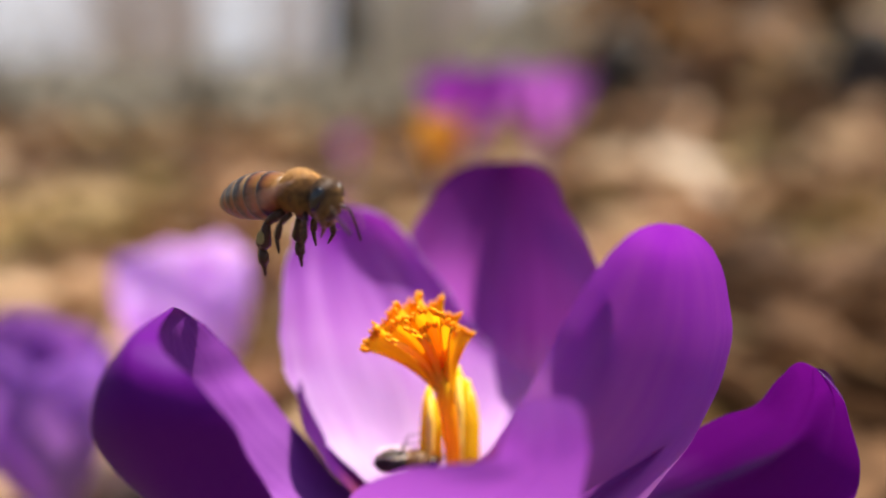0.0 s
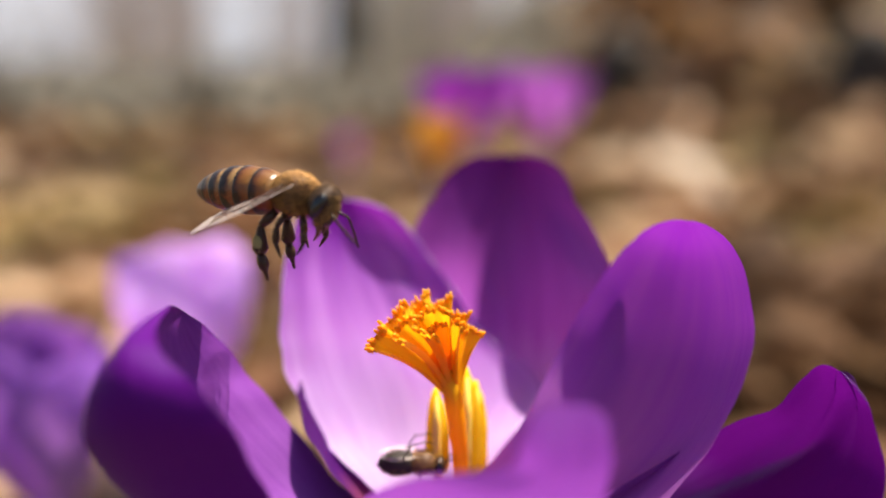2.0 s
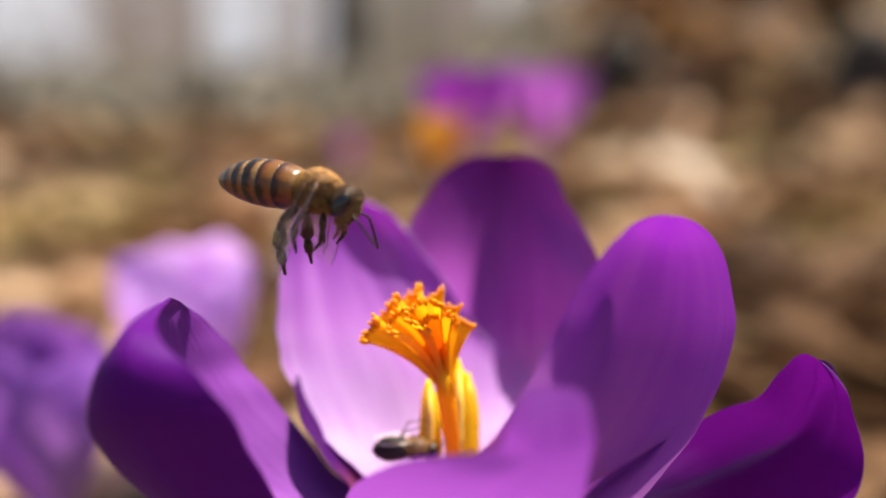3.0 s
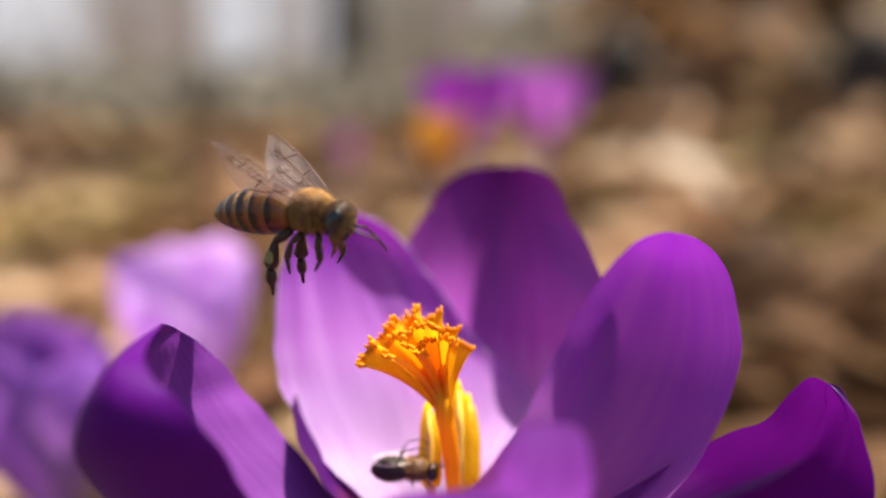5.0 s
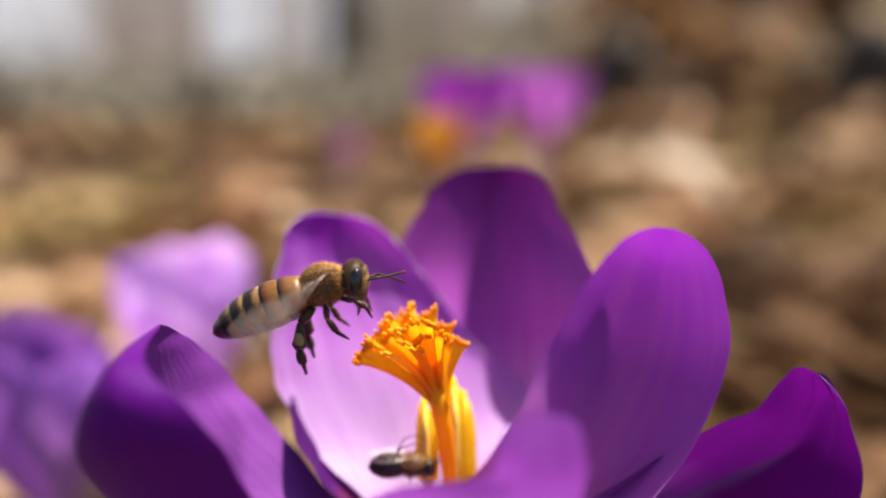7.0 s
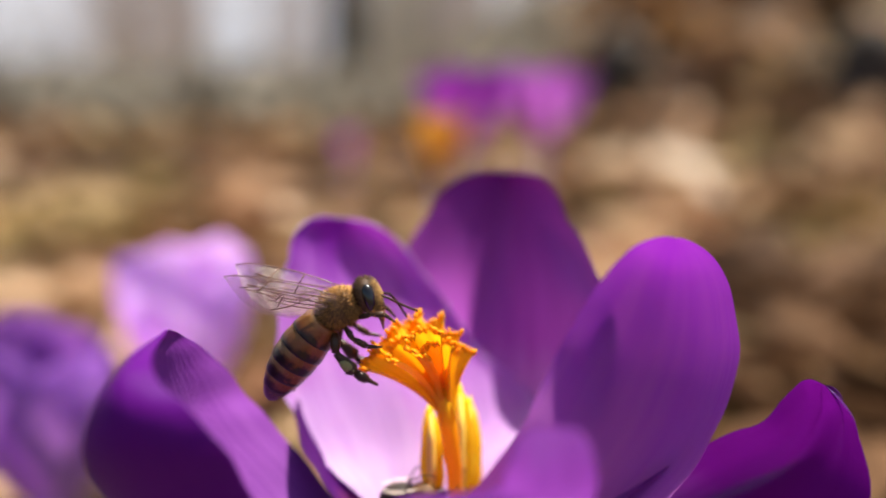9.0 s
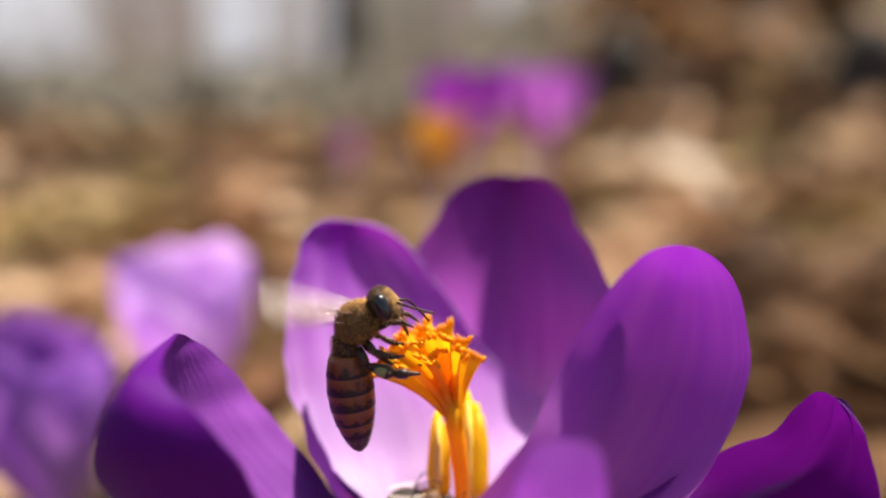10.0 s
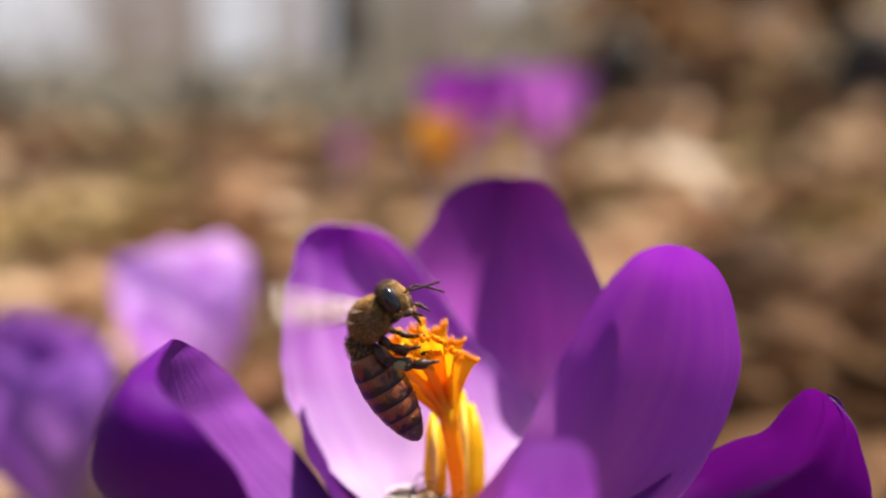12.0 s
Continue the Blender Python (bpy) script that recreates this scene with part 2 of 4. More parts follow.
BLACK = (0.014, 0.008, 0.005)
M_ABDOMEN = abdomen_material("amber_plate", [(0.0, (0.24, 0.125, 0.042)), (0.30, (0.17, 0.070, 0.016)), (0.50, (0.13, 0.045, 0.010)), (0.62, (0.07, 0.022, 0.007)), (0.74, BLACK), (1.0, BLACK)])
M_ABDOMEN_REAR = abdomen_material("cream_and_black_plate", [(0.0, (0.33, 0.20, 0.08)), (0.30, (0.25, 0.14, 0.05)), (0.42, (0.07, 0.026, 0.009)), (0.50, BLACK), (1.0, BLACK)])
M_TAIL = plain("dark_tail", (0.05, 0.020, 0.009), 0.35, 0.4, 2500.0, 0.00004, Specular_IOR_Level=0.6)
M_CHITIN = plain("dark_chitin", (0.042, 0.019, 0.008), 0.38, 0.4, 2500.0, 0.00004, Specular_IOR_Level=0.28)
M_AMBER = plain("amber_chitin", (0.16, 0.06, 0.02), 0.35, 0.4, 2500.0, 0.00004)
M_THORAX = plain("brown_thorax", (0.11, 0.05, 0.018), 0.6, 0.4, 2500.0, 0.00008)
M_FACE = plain("brown_face", (0.09, 0.042, 0.016), 0.6, 0.3, 3000.0, 0.00008)
M_EYE = plain("glossy_eye", (0.004, 0.003, 0.003), 0.22, 0.3, 4000.0, 0.00001, Specular_IOR_Level=0.65)
M_FUR = bee_fur("tawny_fur", (0.05, 0.020, 0.006), (0.56, 0.28, 0.08))
M_DARKFUR = bee_fur("dark_fur", (0.010, 0.006, 0.004), (0.11, 0.055, 0.02))
M_PALEFUR = bee_fur("pale_fur", (0.10, 0.045, 0.014), (0.60, 0.32, 0.10))
M_FACEFUR = bee_fur("face_fur", (0.09, 0.045, 0.014), (0.62, 0.36, 0.13))
M_BANDFUR = bee_fur("band_fur", (0.10, 0.05, 0.018), (0.40, 0.25, 0.10))
M_POLLEN = plain("pollen_load", (0.20, 0.17, 0.06), 0.8, 0.3, 3500.0, 0.0001)
M_BUG = plain("grey_brown_back", (0.03, 0.020, 0.013), 0.8, 0.5, 2500.0, 0.00006)


def wing_material():
    n = Nodes("wing_membrane")
    grain = n.noise(900.0, 2.0)
    n.done((0.80, 0.68, 0.58), 0.16, n.bump(grain, 0.00030, 0.8), Specular_IOR_Level=0.9)
    clear = n.add("ShaderNodeBsdfTransparent", Color=(0.96, 0.93, 0.92, 1))
    m = n.add("ShaderNodeMixShader", i0=0.30, i1=clear.outputs[0], i2=n.bsdf.outputs[0])
    n.tree.links.new(m.outputs[0], n.out.inputs[0])
    return n.material


M_WING = wing_material()
M_VEIN = plain("wing_vein", (0.16, 0.07, 0.04), 0.4, 0.2)


# ---------------------------------------------------------------- ground
def ground_height(x, y):
    near = math.hypot(x, y - 0.07)
    bumps = noise.noise(Vector((x * 7, y * 7, 0.3))) * 0.012 + noise.noise(Vector((x * 31, y * 31, 4.0))) * 0.003
    bank = 0.46 * smooth((x - 0.10 + 0.05 * y) / 0.75) * smooth((y - 0.45) / 1.1)
    swell = noise.noise(Vector((x * 0.35, y * 0.35, 2.0))) * 0.10 * smooth((near - 1.5) / 6)
    return bumps * smooth(near / 0.05) + bank * (1 - smooth((y - 6) / 20)) + swell


def build_ground():
    g, rows = Geo(), []
    radius, rings = 0.012, []
    while radius < 3200:
        rings.append(radius)
        radius *= 1.085 if radius < 12 else 1.5
    for r in rings:
        row = []
        for k in range(145):
            a = 2 * math.pi * k / 144
            x, y = r * math.sin(a), 0.07 + r * math.cos(a)
            row.append((x, y, ground_height(x, y), 0, 0))
        rows.append(row)
    g.grid(rows)
    centre = len(g.v)
    g.v.append((0, 0.07, 0)), g.uv.append((0, 0))
    g.f += [(centre, k + 1, k) for k in range(144)]
    ob = new("ground", g.mesh("ground", M_GROUND))
    tagged(ob, "woodland ground of brown soil and leaf crumbs", "ground", kind="structure")


build_ground()


def leaf_shape(g, at, size, turn, tip, roll, fold, broad=0.55):
    """One dry leaf, folded along its rib and curled at its ends."""
    m = Matrix.Translation(at) @ Euler((tip, roll, turn)).to_matrix().to_4x4()
    rows = []
    for i in range(6):
        s = i / 5
        w = broad * 0.5 * size * math.sin(math.pi * (0.04 + 0.93 * s) ** 0.8)
        row = []
        for j in (-1, -0.5, 0, 0.5, 1):
            p = m @ Vector((j * w, (s - 0.5) * size, fold * abs(j) ** 1.3 * w + 0.5 * fold * size * (s - 0.5) ** 2))
            row.append((*p, s, j * 0.5 + 0.5))
        rows.append(row)
    g.grid(rows)


def build_litter():
    rnd = random.Random(5)
    g = Geo()
    for i in range(3400):
        y = 0.16 + 4.2 * rnd.random() ** 2.1
        x = rnd.uniform(-0.75, 0.75) * (y + 0.1)
        size = rnd.uniform(0.03, 0.075) * (1 + 0.25 * y)
        if 0.15 < y < 0.36 and x > 0.28 * y + 0.01 and i % 8:
            continue                                    # hollow kept to dark leaves, whose colour gives its shade
        z = ground_height(x, y) + 0.002 + rnd.random() * 0.010
        leaf_shape(g, (x, y, z), size, rnd.uniform(0, 6.3), rnd.gauss(0, 0.35), rnd.gauss(0, 0.35), rnd.uniform(-0.1, 0.7), rnd.uniform(0.4, 0.75))
    for i in range(2600):                               # thinner all round
        a, r = rnd.uniform(0, 6.283), 0.25 + 4.5 * rnd.random() ** 0.8
        x, y = r * math.sin(a), 0.07 + r * math.cos(a)
        if y > 0.1 and abs(x) < 0.75 * (y + 0.1):
            continue
        z = ground_height(x, y) + 0.002 + rnd.random() * 0.010
        leaf_shape(g, (x, y, z), rnd.uniform(0.04, 0.09), rnd.uniform(0, 6.3), rnd.gauss(0, 0.35), rnd.gauss(0, 0.35), rnd.uniform(-0.1, 0.7), rnd.uniform(0.4, 0.75))
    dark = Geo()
    # dark leaf colour stands in for shade on the bank
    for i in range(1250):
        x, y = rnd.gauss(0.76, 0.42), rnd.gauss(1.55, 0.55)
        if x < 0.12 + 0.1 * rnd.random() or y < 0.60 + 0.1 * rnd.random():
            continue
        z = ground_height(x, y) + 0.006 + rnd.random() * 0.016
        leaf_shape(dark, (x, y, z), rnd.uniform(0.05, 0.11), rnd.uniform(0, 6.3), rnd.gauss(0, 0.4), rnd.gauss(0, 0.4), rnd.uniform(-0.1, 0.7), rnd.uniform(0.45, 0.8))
    # the same dark leaves paint the shade of the near hollow
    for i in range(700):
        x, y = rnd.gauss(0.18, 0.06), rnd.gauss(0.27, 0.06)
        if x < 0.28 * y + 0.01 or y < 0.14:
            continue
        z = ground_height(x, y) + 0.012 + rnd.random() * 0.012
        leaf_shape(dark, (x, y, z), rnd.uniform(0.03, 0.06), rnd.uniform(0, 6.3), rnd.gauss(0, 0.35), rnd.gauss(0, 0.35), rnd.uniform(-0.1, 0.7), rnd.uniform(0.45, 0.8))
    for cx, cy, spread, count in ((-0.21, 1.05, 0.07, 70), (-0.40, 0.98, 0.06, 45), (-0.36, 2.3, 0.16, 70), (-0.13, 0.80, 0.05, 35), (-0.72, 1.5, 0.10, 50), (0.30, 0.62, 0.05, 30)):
        for i in range(count):                          # clusters of darker leaves among the dry ones, for contrast
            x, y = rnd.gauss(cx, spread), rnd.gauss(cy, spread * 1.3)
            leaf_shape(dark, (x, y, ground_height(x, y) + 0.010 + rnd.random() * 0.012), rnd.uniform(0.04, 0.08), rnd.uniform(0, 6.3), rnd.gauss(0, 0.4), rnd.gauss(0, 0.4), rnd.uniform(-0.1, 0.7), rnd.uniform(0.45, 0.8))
    ob = new("shade_dark_litter", dark.mesh("shade_dark_litter", M_DARKLEAF))
    tagged(ob, "leaves coloured dark for shade on the bank and in the hollow", "leaf litter", kind="stuff")
    ob = new("leaf_litter", g.mesh("leaf_litter", M_DRYLEAF))
    tagged(ob, "fallen brown and tan leaves covering the ground", "leaf litter", kind="stuff")
    g = Geo()
    for i in range(1500):
        y = 0.18 + 2.5 * rnd.random() ** 1.7
        x = rnd.uniform(-0.7, 0.7) * (y + 0.1)
        h = rnd.uniform(0.02, 0.06)
        if 0.15 < y < 0.36 and x > 0.28 * y + 0.01:
            continue
        a, b = rnd.uniform(0, 6.3), rnd.uniform(0.4, 1.3)
        p = Vector((x, y, ground_height(x, y)))
        way = Vector((math.cos(a) * math.sin(b), math.sin(a) * math.sin(b), math.cos(b)))
        g.tube([p, p + way * h * 0.6, p + way * h + Vector((0, 0, -0.2 * h))], [0.0009, 0.0008, 0.0002], 4, 0.4)
    ob = new("dry_grass", g.mesh("dry_grass", M_GRASS))
    tagged(ob, "sparse dry straw and yellow-green grass blades", "grass", kind="stuff")


build_litter()


def fallen_leaf(x, y, size, turn, tip, material, label, lift=0.012):
    """One large leaf lying on top of the litter."""
    base = thing("fallen_leaf", label, "leaf", "large fallen leaves", at=pose(x, y, ground_height(x, y) + lift))
    g = Geo()
    leaf_shape(g, (0, 0, 0.004), size, turn, tip, 0.1, 0.35, 0.9)
    part("blade", g, material, base)
    part("stalk", Geo().tube([Vector((math.sin(turn), -math.cos(turn), 0)) * size * k + Vector((0, 0, 0.006)) for k in (0.42, 0.6, 0.8)], [0.0012, 0.001, 0.0008], 6), M_STALK, base)


M_STALK = plain("leaf_stalk", (0.20, 0.12, 0.06), 0.7, 0.3, 300.0)
M_PALELEAF = plain("pale_dry_leaf", (0.29, 0.195, 0.11), 0.6, 0.2, 260.0, 0.0006)
M_OCHRELEAF = plain("ochre_dry_leaf", (0.42, 0.22, 0.05), 0.6, 0.25, 260.0, 0.0006)
M_TANLEAF = plain("tan_dry_leaf", (0.38, 0.24, 0.11), 0.6, 0.25, 260.0, 0.0006)
fallen_leaf(0.222, 0.715, 0.100, 0.5, 0.55, M_PALELEAF, "pale buff dry leaf catching the sun on litter")
fallen_leaf(0.372, 1.28, 0.130, 1.9, 0.9, M_OCHRELEAF, "ochre dry leaf curled on the bank")
fallen_leaf(0.120, 0.60, 0.080, 2.6, 0.4, M_TANLEAF, "broad tan dry leaf on the litter")


# ---------------------------------------------------------------- trees and distance
def tree(name, x, y, radius, height, material, seed, label, limbs=7, low=1.6):
    rnd = random.Random(seed)
    base = thing(name, label, "tree", at=pose(x, y, ground_height(x, y) - 0.02))
    g = Geo()
    path, radii, p = [], [], Vector((0, 0, 0))
    drift = Vector((rnd.gauss(0, 0.02), rnd.gauss(0, 0.02), 0))
    for i in range(14):
        s = i / 13
        path.append(Vector((drift.x * s * height + 0.02 * radius * math.sin(5 * s), drift.y * s * height, s * height)))
        radii.append(radius * (1 + 0.7 * math.exp(-s * height / (radius * 2.0))) * (1 - 0.85 * s))
    g.tube(path, radii, 18)
    for k, v in enumerate(g.v):
        q = Vector(v)
        f = 1 + 0.10 * noise.noise(Vector((q.x * 14 / radius * 0.1, q.y * 14 / radius * 0.1, q.z * 2)))
        g.v[k] = (q.x * f, q.y * f, q.z)
    part("trunk", g, material, base)
    crown = Geo()
    for i in range(limbs):
        z = low + (height - low) * (i + rnd.random()) / limbs * 0.95
        a, up = rnd.uniform(0, 6.3), rnd.uniform(0.3, 0.9)
        long = (height - z) * 0.55 + 0.3
        start = Vector((drift.x * z, drift.y * z, z))
        way = Vector((math.cos(a), math.sin(a), up)).normalized()
        r = radius * 0.35 * (1 - 0.8 * z / height)
        mid = start + way * long * 0.5 + Vector((0, 0, 0.05 * long))
        end = start + way * long + Vector((0, 0, 0.25 * long))
        crown.tube([start, mid, end], [r, r * 0.6, r * 0.12], 7)
        for j in range(6):
            t = start.lerp(end, rnd.uniform(0.3, 0.95))
            b = Vector((rnd.gauss(0, 1), rnd.gauss(0, 1), rnd.uniform(0, 1.4))).normalized() * long * rnd.uniform(0.15, 0.4)
            crown.tube([t, t + b * 0.5 + Vector((0, 0, 0.02)), t + b], [r * 0.3, r * 0.2, r * 0.05], 5)
    part("crown", crown, material, base, "bare limbs and twigs")
    return base


tree("tree", -0.125, 2.35, 0.078, 7.0, M_BARK, 3, "tree trunk coloured pale tan for sunlight, with bare limbs in leaf litter")
# near-black bark puts this trunk's shade into its colour
tree("tree", -0.43, 3.6, 0.075, 6.5, M_BARK_DARK, 8, "slim tree trunk coloured dark for shade")


def build_woods():
    rnd = random.Random(11)
    g = Geo()
    for i in range(560):
        d = rnd.uniform(14, 40)
        a = rnd.uniform(-0.75, 0.75)
        gap = max(math.exp(-((math.tan(a) - c) / 0.072) ** 2) for c in (-0.535, -0.262))
        if rnd.random() < 1.05 * gap:
            continue                                    # two gaps placed by view angle from the camera
        x, y = d * math.tan(a), d
        h, r = rnd.uniform(5, 14), rnd.uniform(0.02, 0.11)
        z = ground_height(x, y) - 0.3
        lean = Vector((rnd.gauss(0, 0.05), rnd.gauss(0, 0.05), 1))
        g.tube([Vector((x, y, z)), Vector((x, y, z)) + lean * h * 0.5, Vector((x, y, z)) + lean * h], [r * 1.2, r, r * 0.2], 6)
    ob = new("far_woods", g.mesh("far_woods", M_WOODS))
    tagged(ob, "distant bare grey trees, with gaps placed to fit the camera's view", "woods", kind="stuff")


build_woods()


def build_undergrowth():
    """Grey-green twigs and low leaves between the litter and the woods."""
    rnd = random.Random(17)
    g = Geo()
    for i in range(2200):
        y = 1.7 + 7.0 * rnd.random() ** 1.5
        x = rnd.uniform(-0.66, 0.16) * y
        z = ground_height(x, y)
        h = rnd.uniform(0.04, 0.16) * (0.5 + 0.16 * y) * (rnd.uniform(1.5, 3.0) if rnd.random() < 0.05 else 1.0)
        lean = Vector((rnd.gauss(0, 0.35), rnd.gauss(0, 0.35), 1))
        root = Vector((x, y, z - 0.01))
        g.tube([root, root + lean * h * 0.5, root + lean * h + Vector((rnd.gauss(0, 0.02), 0, 0))], [0.004, 0.003, 0.001], 4)
        for k in range(3):
            leaf_shape(g, root + lean * h * rnd.uniform(0.3, 1.0) + Vector((rnd.gauss(0, 0.03), rnd.gauss(0, 0.03), 0)), rnd.uniform(0.04, 0.09), rnd.uniform(0, 6.3), rnd.gauss(0, 0.6), rnd.gauss(0, 0.6), 0.4, 0.6)
    ob = new("undergrowth", g.mesh("undergrowth", M_SCRUB))
    tagged(ob, "low grey-green scrub at the edge of the woods", "undergrowth", kind="stuff")


build_undergrowth()


def build_stump(x, y, wide, high, label):
    """A dark stump on the bank."""
    base = thing("stump", label, "stump", at=pose(x, y, ground_height(x, y) - 0.01))
    g = Geo()
    path = [(0, 0, 0), (0, 0, 0.02), (0.004, 0, 0.05), (0.002, 0, 0.08), (0.004, 0.002, 0.10)]
    g.tube([(q[0], q[1], q[2] * high) for q in path], [r * wide for r in (0.060, 0.050, 0.044, 0.042, 0.030)], 20)
    for k, v in enumerate(g.v):
        q = Vector(v)
        f = 1 + 0.22 * noise.noise(q * 40) + 0.1 * noise.noise(q * 110)
        g.v[k] = (q.x * f, q.y * f, q.z + (0.02 * noise.noise(q * 60) if q.z > 0.07 else 0))
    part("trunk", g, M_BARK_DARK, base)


build_stump(0.268, 1.20, 1.0, 1.0, "dark tree stump on the leafy bank")
# stump shape added where only a dark patch is known
build_stump(0.478, 0.89, 0.85, 0.85, "low dark stump shape added for a dark patch")


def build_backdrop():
    """Glowing sheet that stands in for bright sky and haze beyond the trees."""
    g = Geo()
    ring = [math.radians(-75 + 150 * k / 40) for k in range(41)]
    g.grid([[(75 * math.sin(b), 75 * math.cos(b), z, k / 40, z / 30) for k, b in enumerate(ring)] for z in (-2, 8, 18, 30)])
    ob = new("backdrop", g.mesh("backdrop", M_BACK_GLOW))
    tagged(ob, "glowing sheet for the pale brightness beyond the woods", "backdrop", kind="structure")


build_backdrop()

# ---------------------------------------------------------------- crocus
MM = 0.001


def petal_rows(az, length, width, th0, th1, curl=0.0, cup=0.8, twist=0.0, sway=0.0, high=0.070, wide=0.6, n=30, m=20, ripple=0.0, seed=0.0):
    """Points of one petal, foot to tip, edge to edge. Angles in degrees off the upright: th0 at the foot, th1 further up, curl at the tip."""
    ca, sa = math.cos(math.radians(az)), math.sin(math.radians(az))
    r, z, last, rows = 0.0012, high, 0.0, []
    for i in range(n + 1):
        s = math.sin(0.5 * math.pi * i / n) ** 1.0 * 0.35 + 0.65 * i / n
        th = math.radians(th0 + (th1 - th0) * s + curl * s ** 4)
        r += math.sin(th) * (s - last) * length
        z += math.cos(th) * (s - last) * length
        last = s
        rise = 0.40 + 0.60 * math.sin(0.5 * math.pi * min(1.0, s / wide))
        fall = math.sqrt(max(0.0, 1 - max(0.0, (s - wide) / (1.0 - wide)) ** 2.3))
        half = 0.5 * width * rise * fall + 1e-5
        phi = cup * (1.0 + 0.7 * (1 - s) ** 2) * (1 - 0.5 * s ** 6)
        tw = math.radians(twist) * s
        row = []
        for j in range(m + 1):
            u = 2.0 * j / m - 1.0
            lat, inw = half / phi * math.sin(u * phi), half / phi * (1 - math.cos(u * phi))
            if ripple:
                wave = math.sin(9 * s * 3.1 + seed * 5 + 2 * u) + 0.7 * math.sin(23 * s + seed * 11 - 3 * u)
                inw += ripple * wave * abs(u) ** 3 * half * s
                lat += 0.4 * ripple * math.sin(31 * s + seed * 3) * abs(u) ** 4 * half * (1 if u > 0 else -1)
            lat, inw = lat * math.cos(tw) - inw * math.sin(tw), lat * math.sin(tw) + inw * math.cos(tw)
            lat += sway * s * s * length
            rr, zz = r - inw * math.cos(th), z + inw * math.sin(th)
            row.append((rr * ca - lat * sa, rr * sa + lat * ca, zz, s, 0.5 + 0.5 * u))
        rows.append(row)
    return rows


def edge_bead(g, rows, r, sides=("first", "second")):
    """A fine rounded rim along a petal's edges."""
    n, path = len(rows), []
    if "first" in sides:
        path += [rows[i][0][:3] for i in range(3, n)]
    if "second" in sides:
        path += [rows[i][-1][:3] for i in range(n - 1, 2, -1)]
    return g.tube(path, [r * (1 + 0.5 * noise.noise(Vector(p) * 900)) for p in path], 6)


# the broad petals of the flower with the bee
SHEETS = {
    # left edge, middle line, right edge, each from the foot up; then foot and tip, in millimetres
    'back': ([(1.0, 8, 77.5), (-0.8, 13, 81.9), (-4.5, 16, 89.1), (-5.8, 18.5, 97.4), (-2.4, 22, 104.0)],
        [(4.8, 9, 77.0), (6.1, 16, 80.3), (6.7, 21, 87.3), (6.5, 25, 95.0), (6.5, 27, 102.9)],
        [(9.7, 3.5, 80.0), (16.2, 6.2, 85.7), (17.7, 7.4, 92.2), (16.1, 8.4, 98.7), (12.8, 16, 104.9)],
        (0.6, 0.6, 70.0), (7.0, 28, 108.6)),
    'fold': [(7.6, 6, 78.6), (11.8, 8.5, 84.0), (13.0, 10.2, 91.2), (12.8, 12.5, 97.9), (10.6, 22, 103.8)],
    'left': ([(-9.2, 2, 79.6), (-13.0, 4, 82.9), (-16.6, 6.5, 88.8), (-17.7, 9, 94.8), (-17.2, 12, 100.9)],
        [(-3.0, 5.5, 77.6), (-2.9, 9, 81.1), (-4.4, 12, 85.8), (-8.1, 15, 91.5), (-11.5, 17.5, 98.6)],
        [(3.9, 4, 79.7), (8.7, 10, 83.0), (9.2, 13.5, 85.2), (3.2, 16, 89.8), (-3.7, 18.5, 98.3)],
        (-0.6, 0.4, 70.0), (-12.6, 18, 104.2)),
    'front': ([(-7.4, -7, 76.7), (-8.5, -13, 84.6), (-3.9, -18, 90.4), (2.6, -20.5, 92.7), (3.5, -21.7, 95.3)],
        [(-0.2, -8, 76.3), (0.7, -15, 83.6), (2.7, -19.5, 88.9), (5.7, -21.4, 92.3), (6.1, -22, 95.1)],
        [(5.5, -7, 73.2), (8.1, -14, 80.6), (9.3, -19, 87.9), (9.3, -21.5, 92.9), (9.0, -22.2, 95.4)],
        (0.2, -0.8, 70.0), (6.2, -22.2, 98.3)),
    'right': ([(15.9, -3, 81.8), (20.5, -3, 85.0), (25.2, -3, 88.1), (28.9, -3, 89.7), (30.7, -4, 93.2)],
        [(18.5, 0, 75.7), (25.4, 1.5, 77.3), (31.5, 1.5, 80.5), (34.9, 0, 84.7), (35.1, -2.5, 90.5)],
        [(17.7, -11, 78.4), (24.1, -13, 79.9), (29.6, -13.5, 81.8), (34.5, -11.5, 85.4), (34.9, -8, 91.2)],
        (0.9, -0.5, 70.0), (32.7, -5.5, 94.4)),
    'side': ([(0.9, 0, 77.7), (6.9, 2.5, 85.3), (10.4, 6.2, 91.3), (13.9, 7.2, 97.7), (17.3, 7, 102.7)],
        [(8.4, 0.5, 74.1), (15.5, 1.8, 80.3), (20.5, 3.6, 86.9), (23.0, 5, 94.2), (23.1, 6, 101.1)],
        [(14.2, -6.7, 78.3), (19.5, -8.2, 85.4), (22.6, -8.2, 91.5), (24.3, -6.8, 97.9), (24.2, -2, 103.6)],
        (0.8, 0.3, 70.0), (21.7, 4.5, 105.3)),
    'rolled': ([(-4.9, 2.4, 73.5), (-11.4, 2.9, 77.9), (-17.6, 3.3, 85.3), (-21.6, 3.2, 90.9), (-24.1, -0.8, 96.0)],
        [(-11.5, -7.3, 75.8), (-22.1, -10.3, 80.7), (-28.0, -13.1, 88.7), (-27.6, -14.7, 94.3), (-25.1, -13.6, 98.7)],
        [(-9.1, -9.8, 78.3), (-12.5, -13.1, 82.0), (-15.3, -16, 89.4), (-17.8, -17.6, 95.6), (-22.6, -15, 99.0)],
        (-0.8, -0.3, 70.0), (-24.3, -6.5, 99.0)),
}


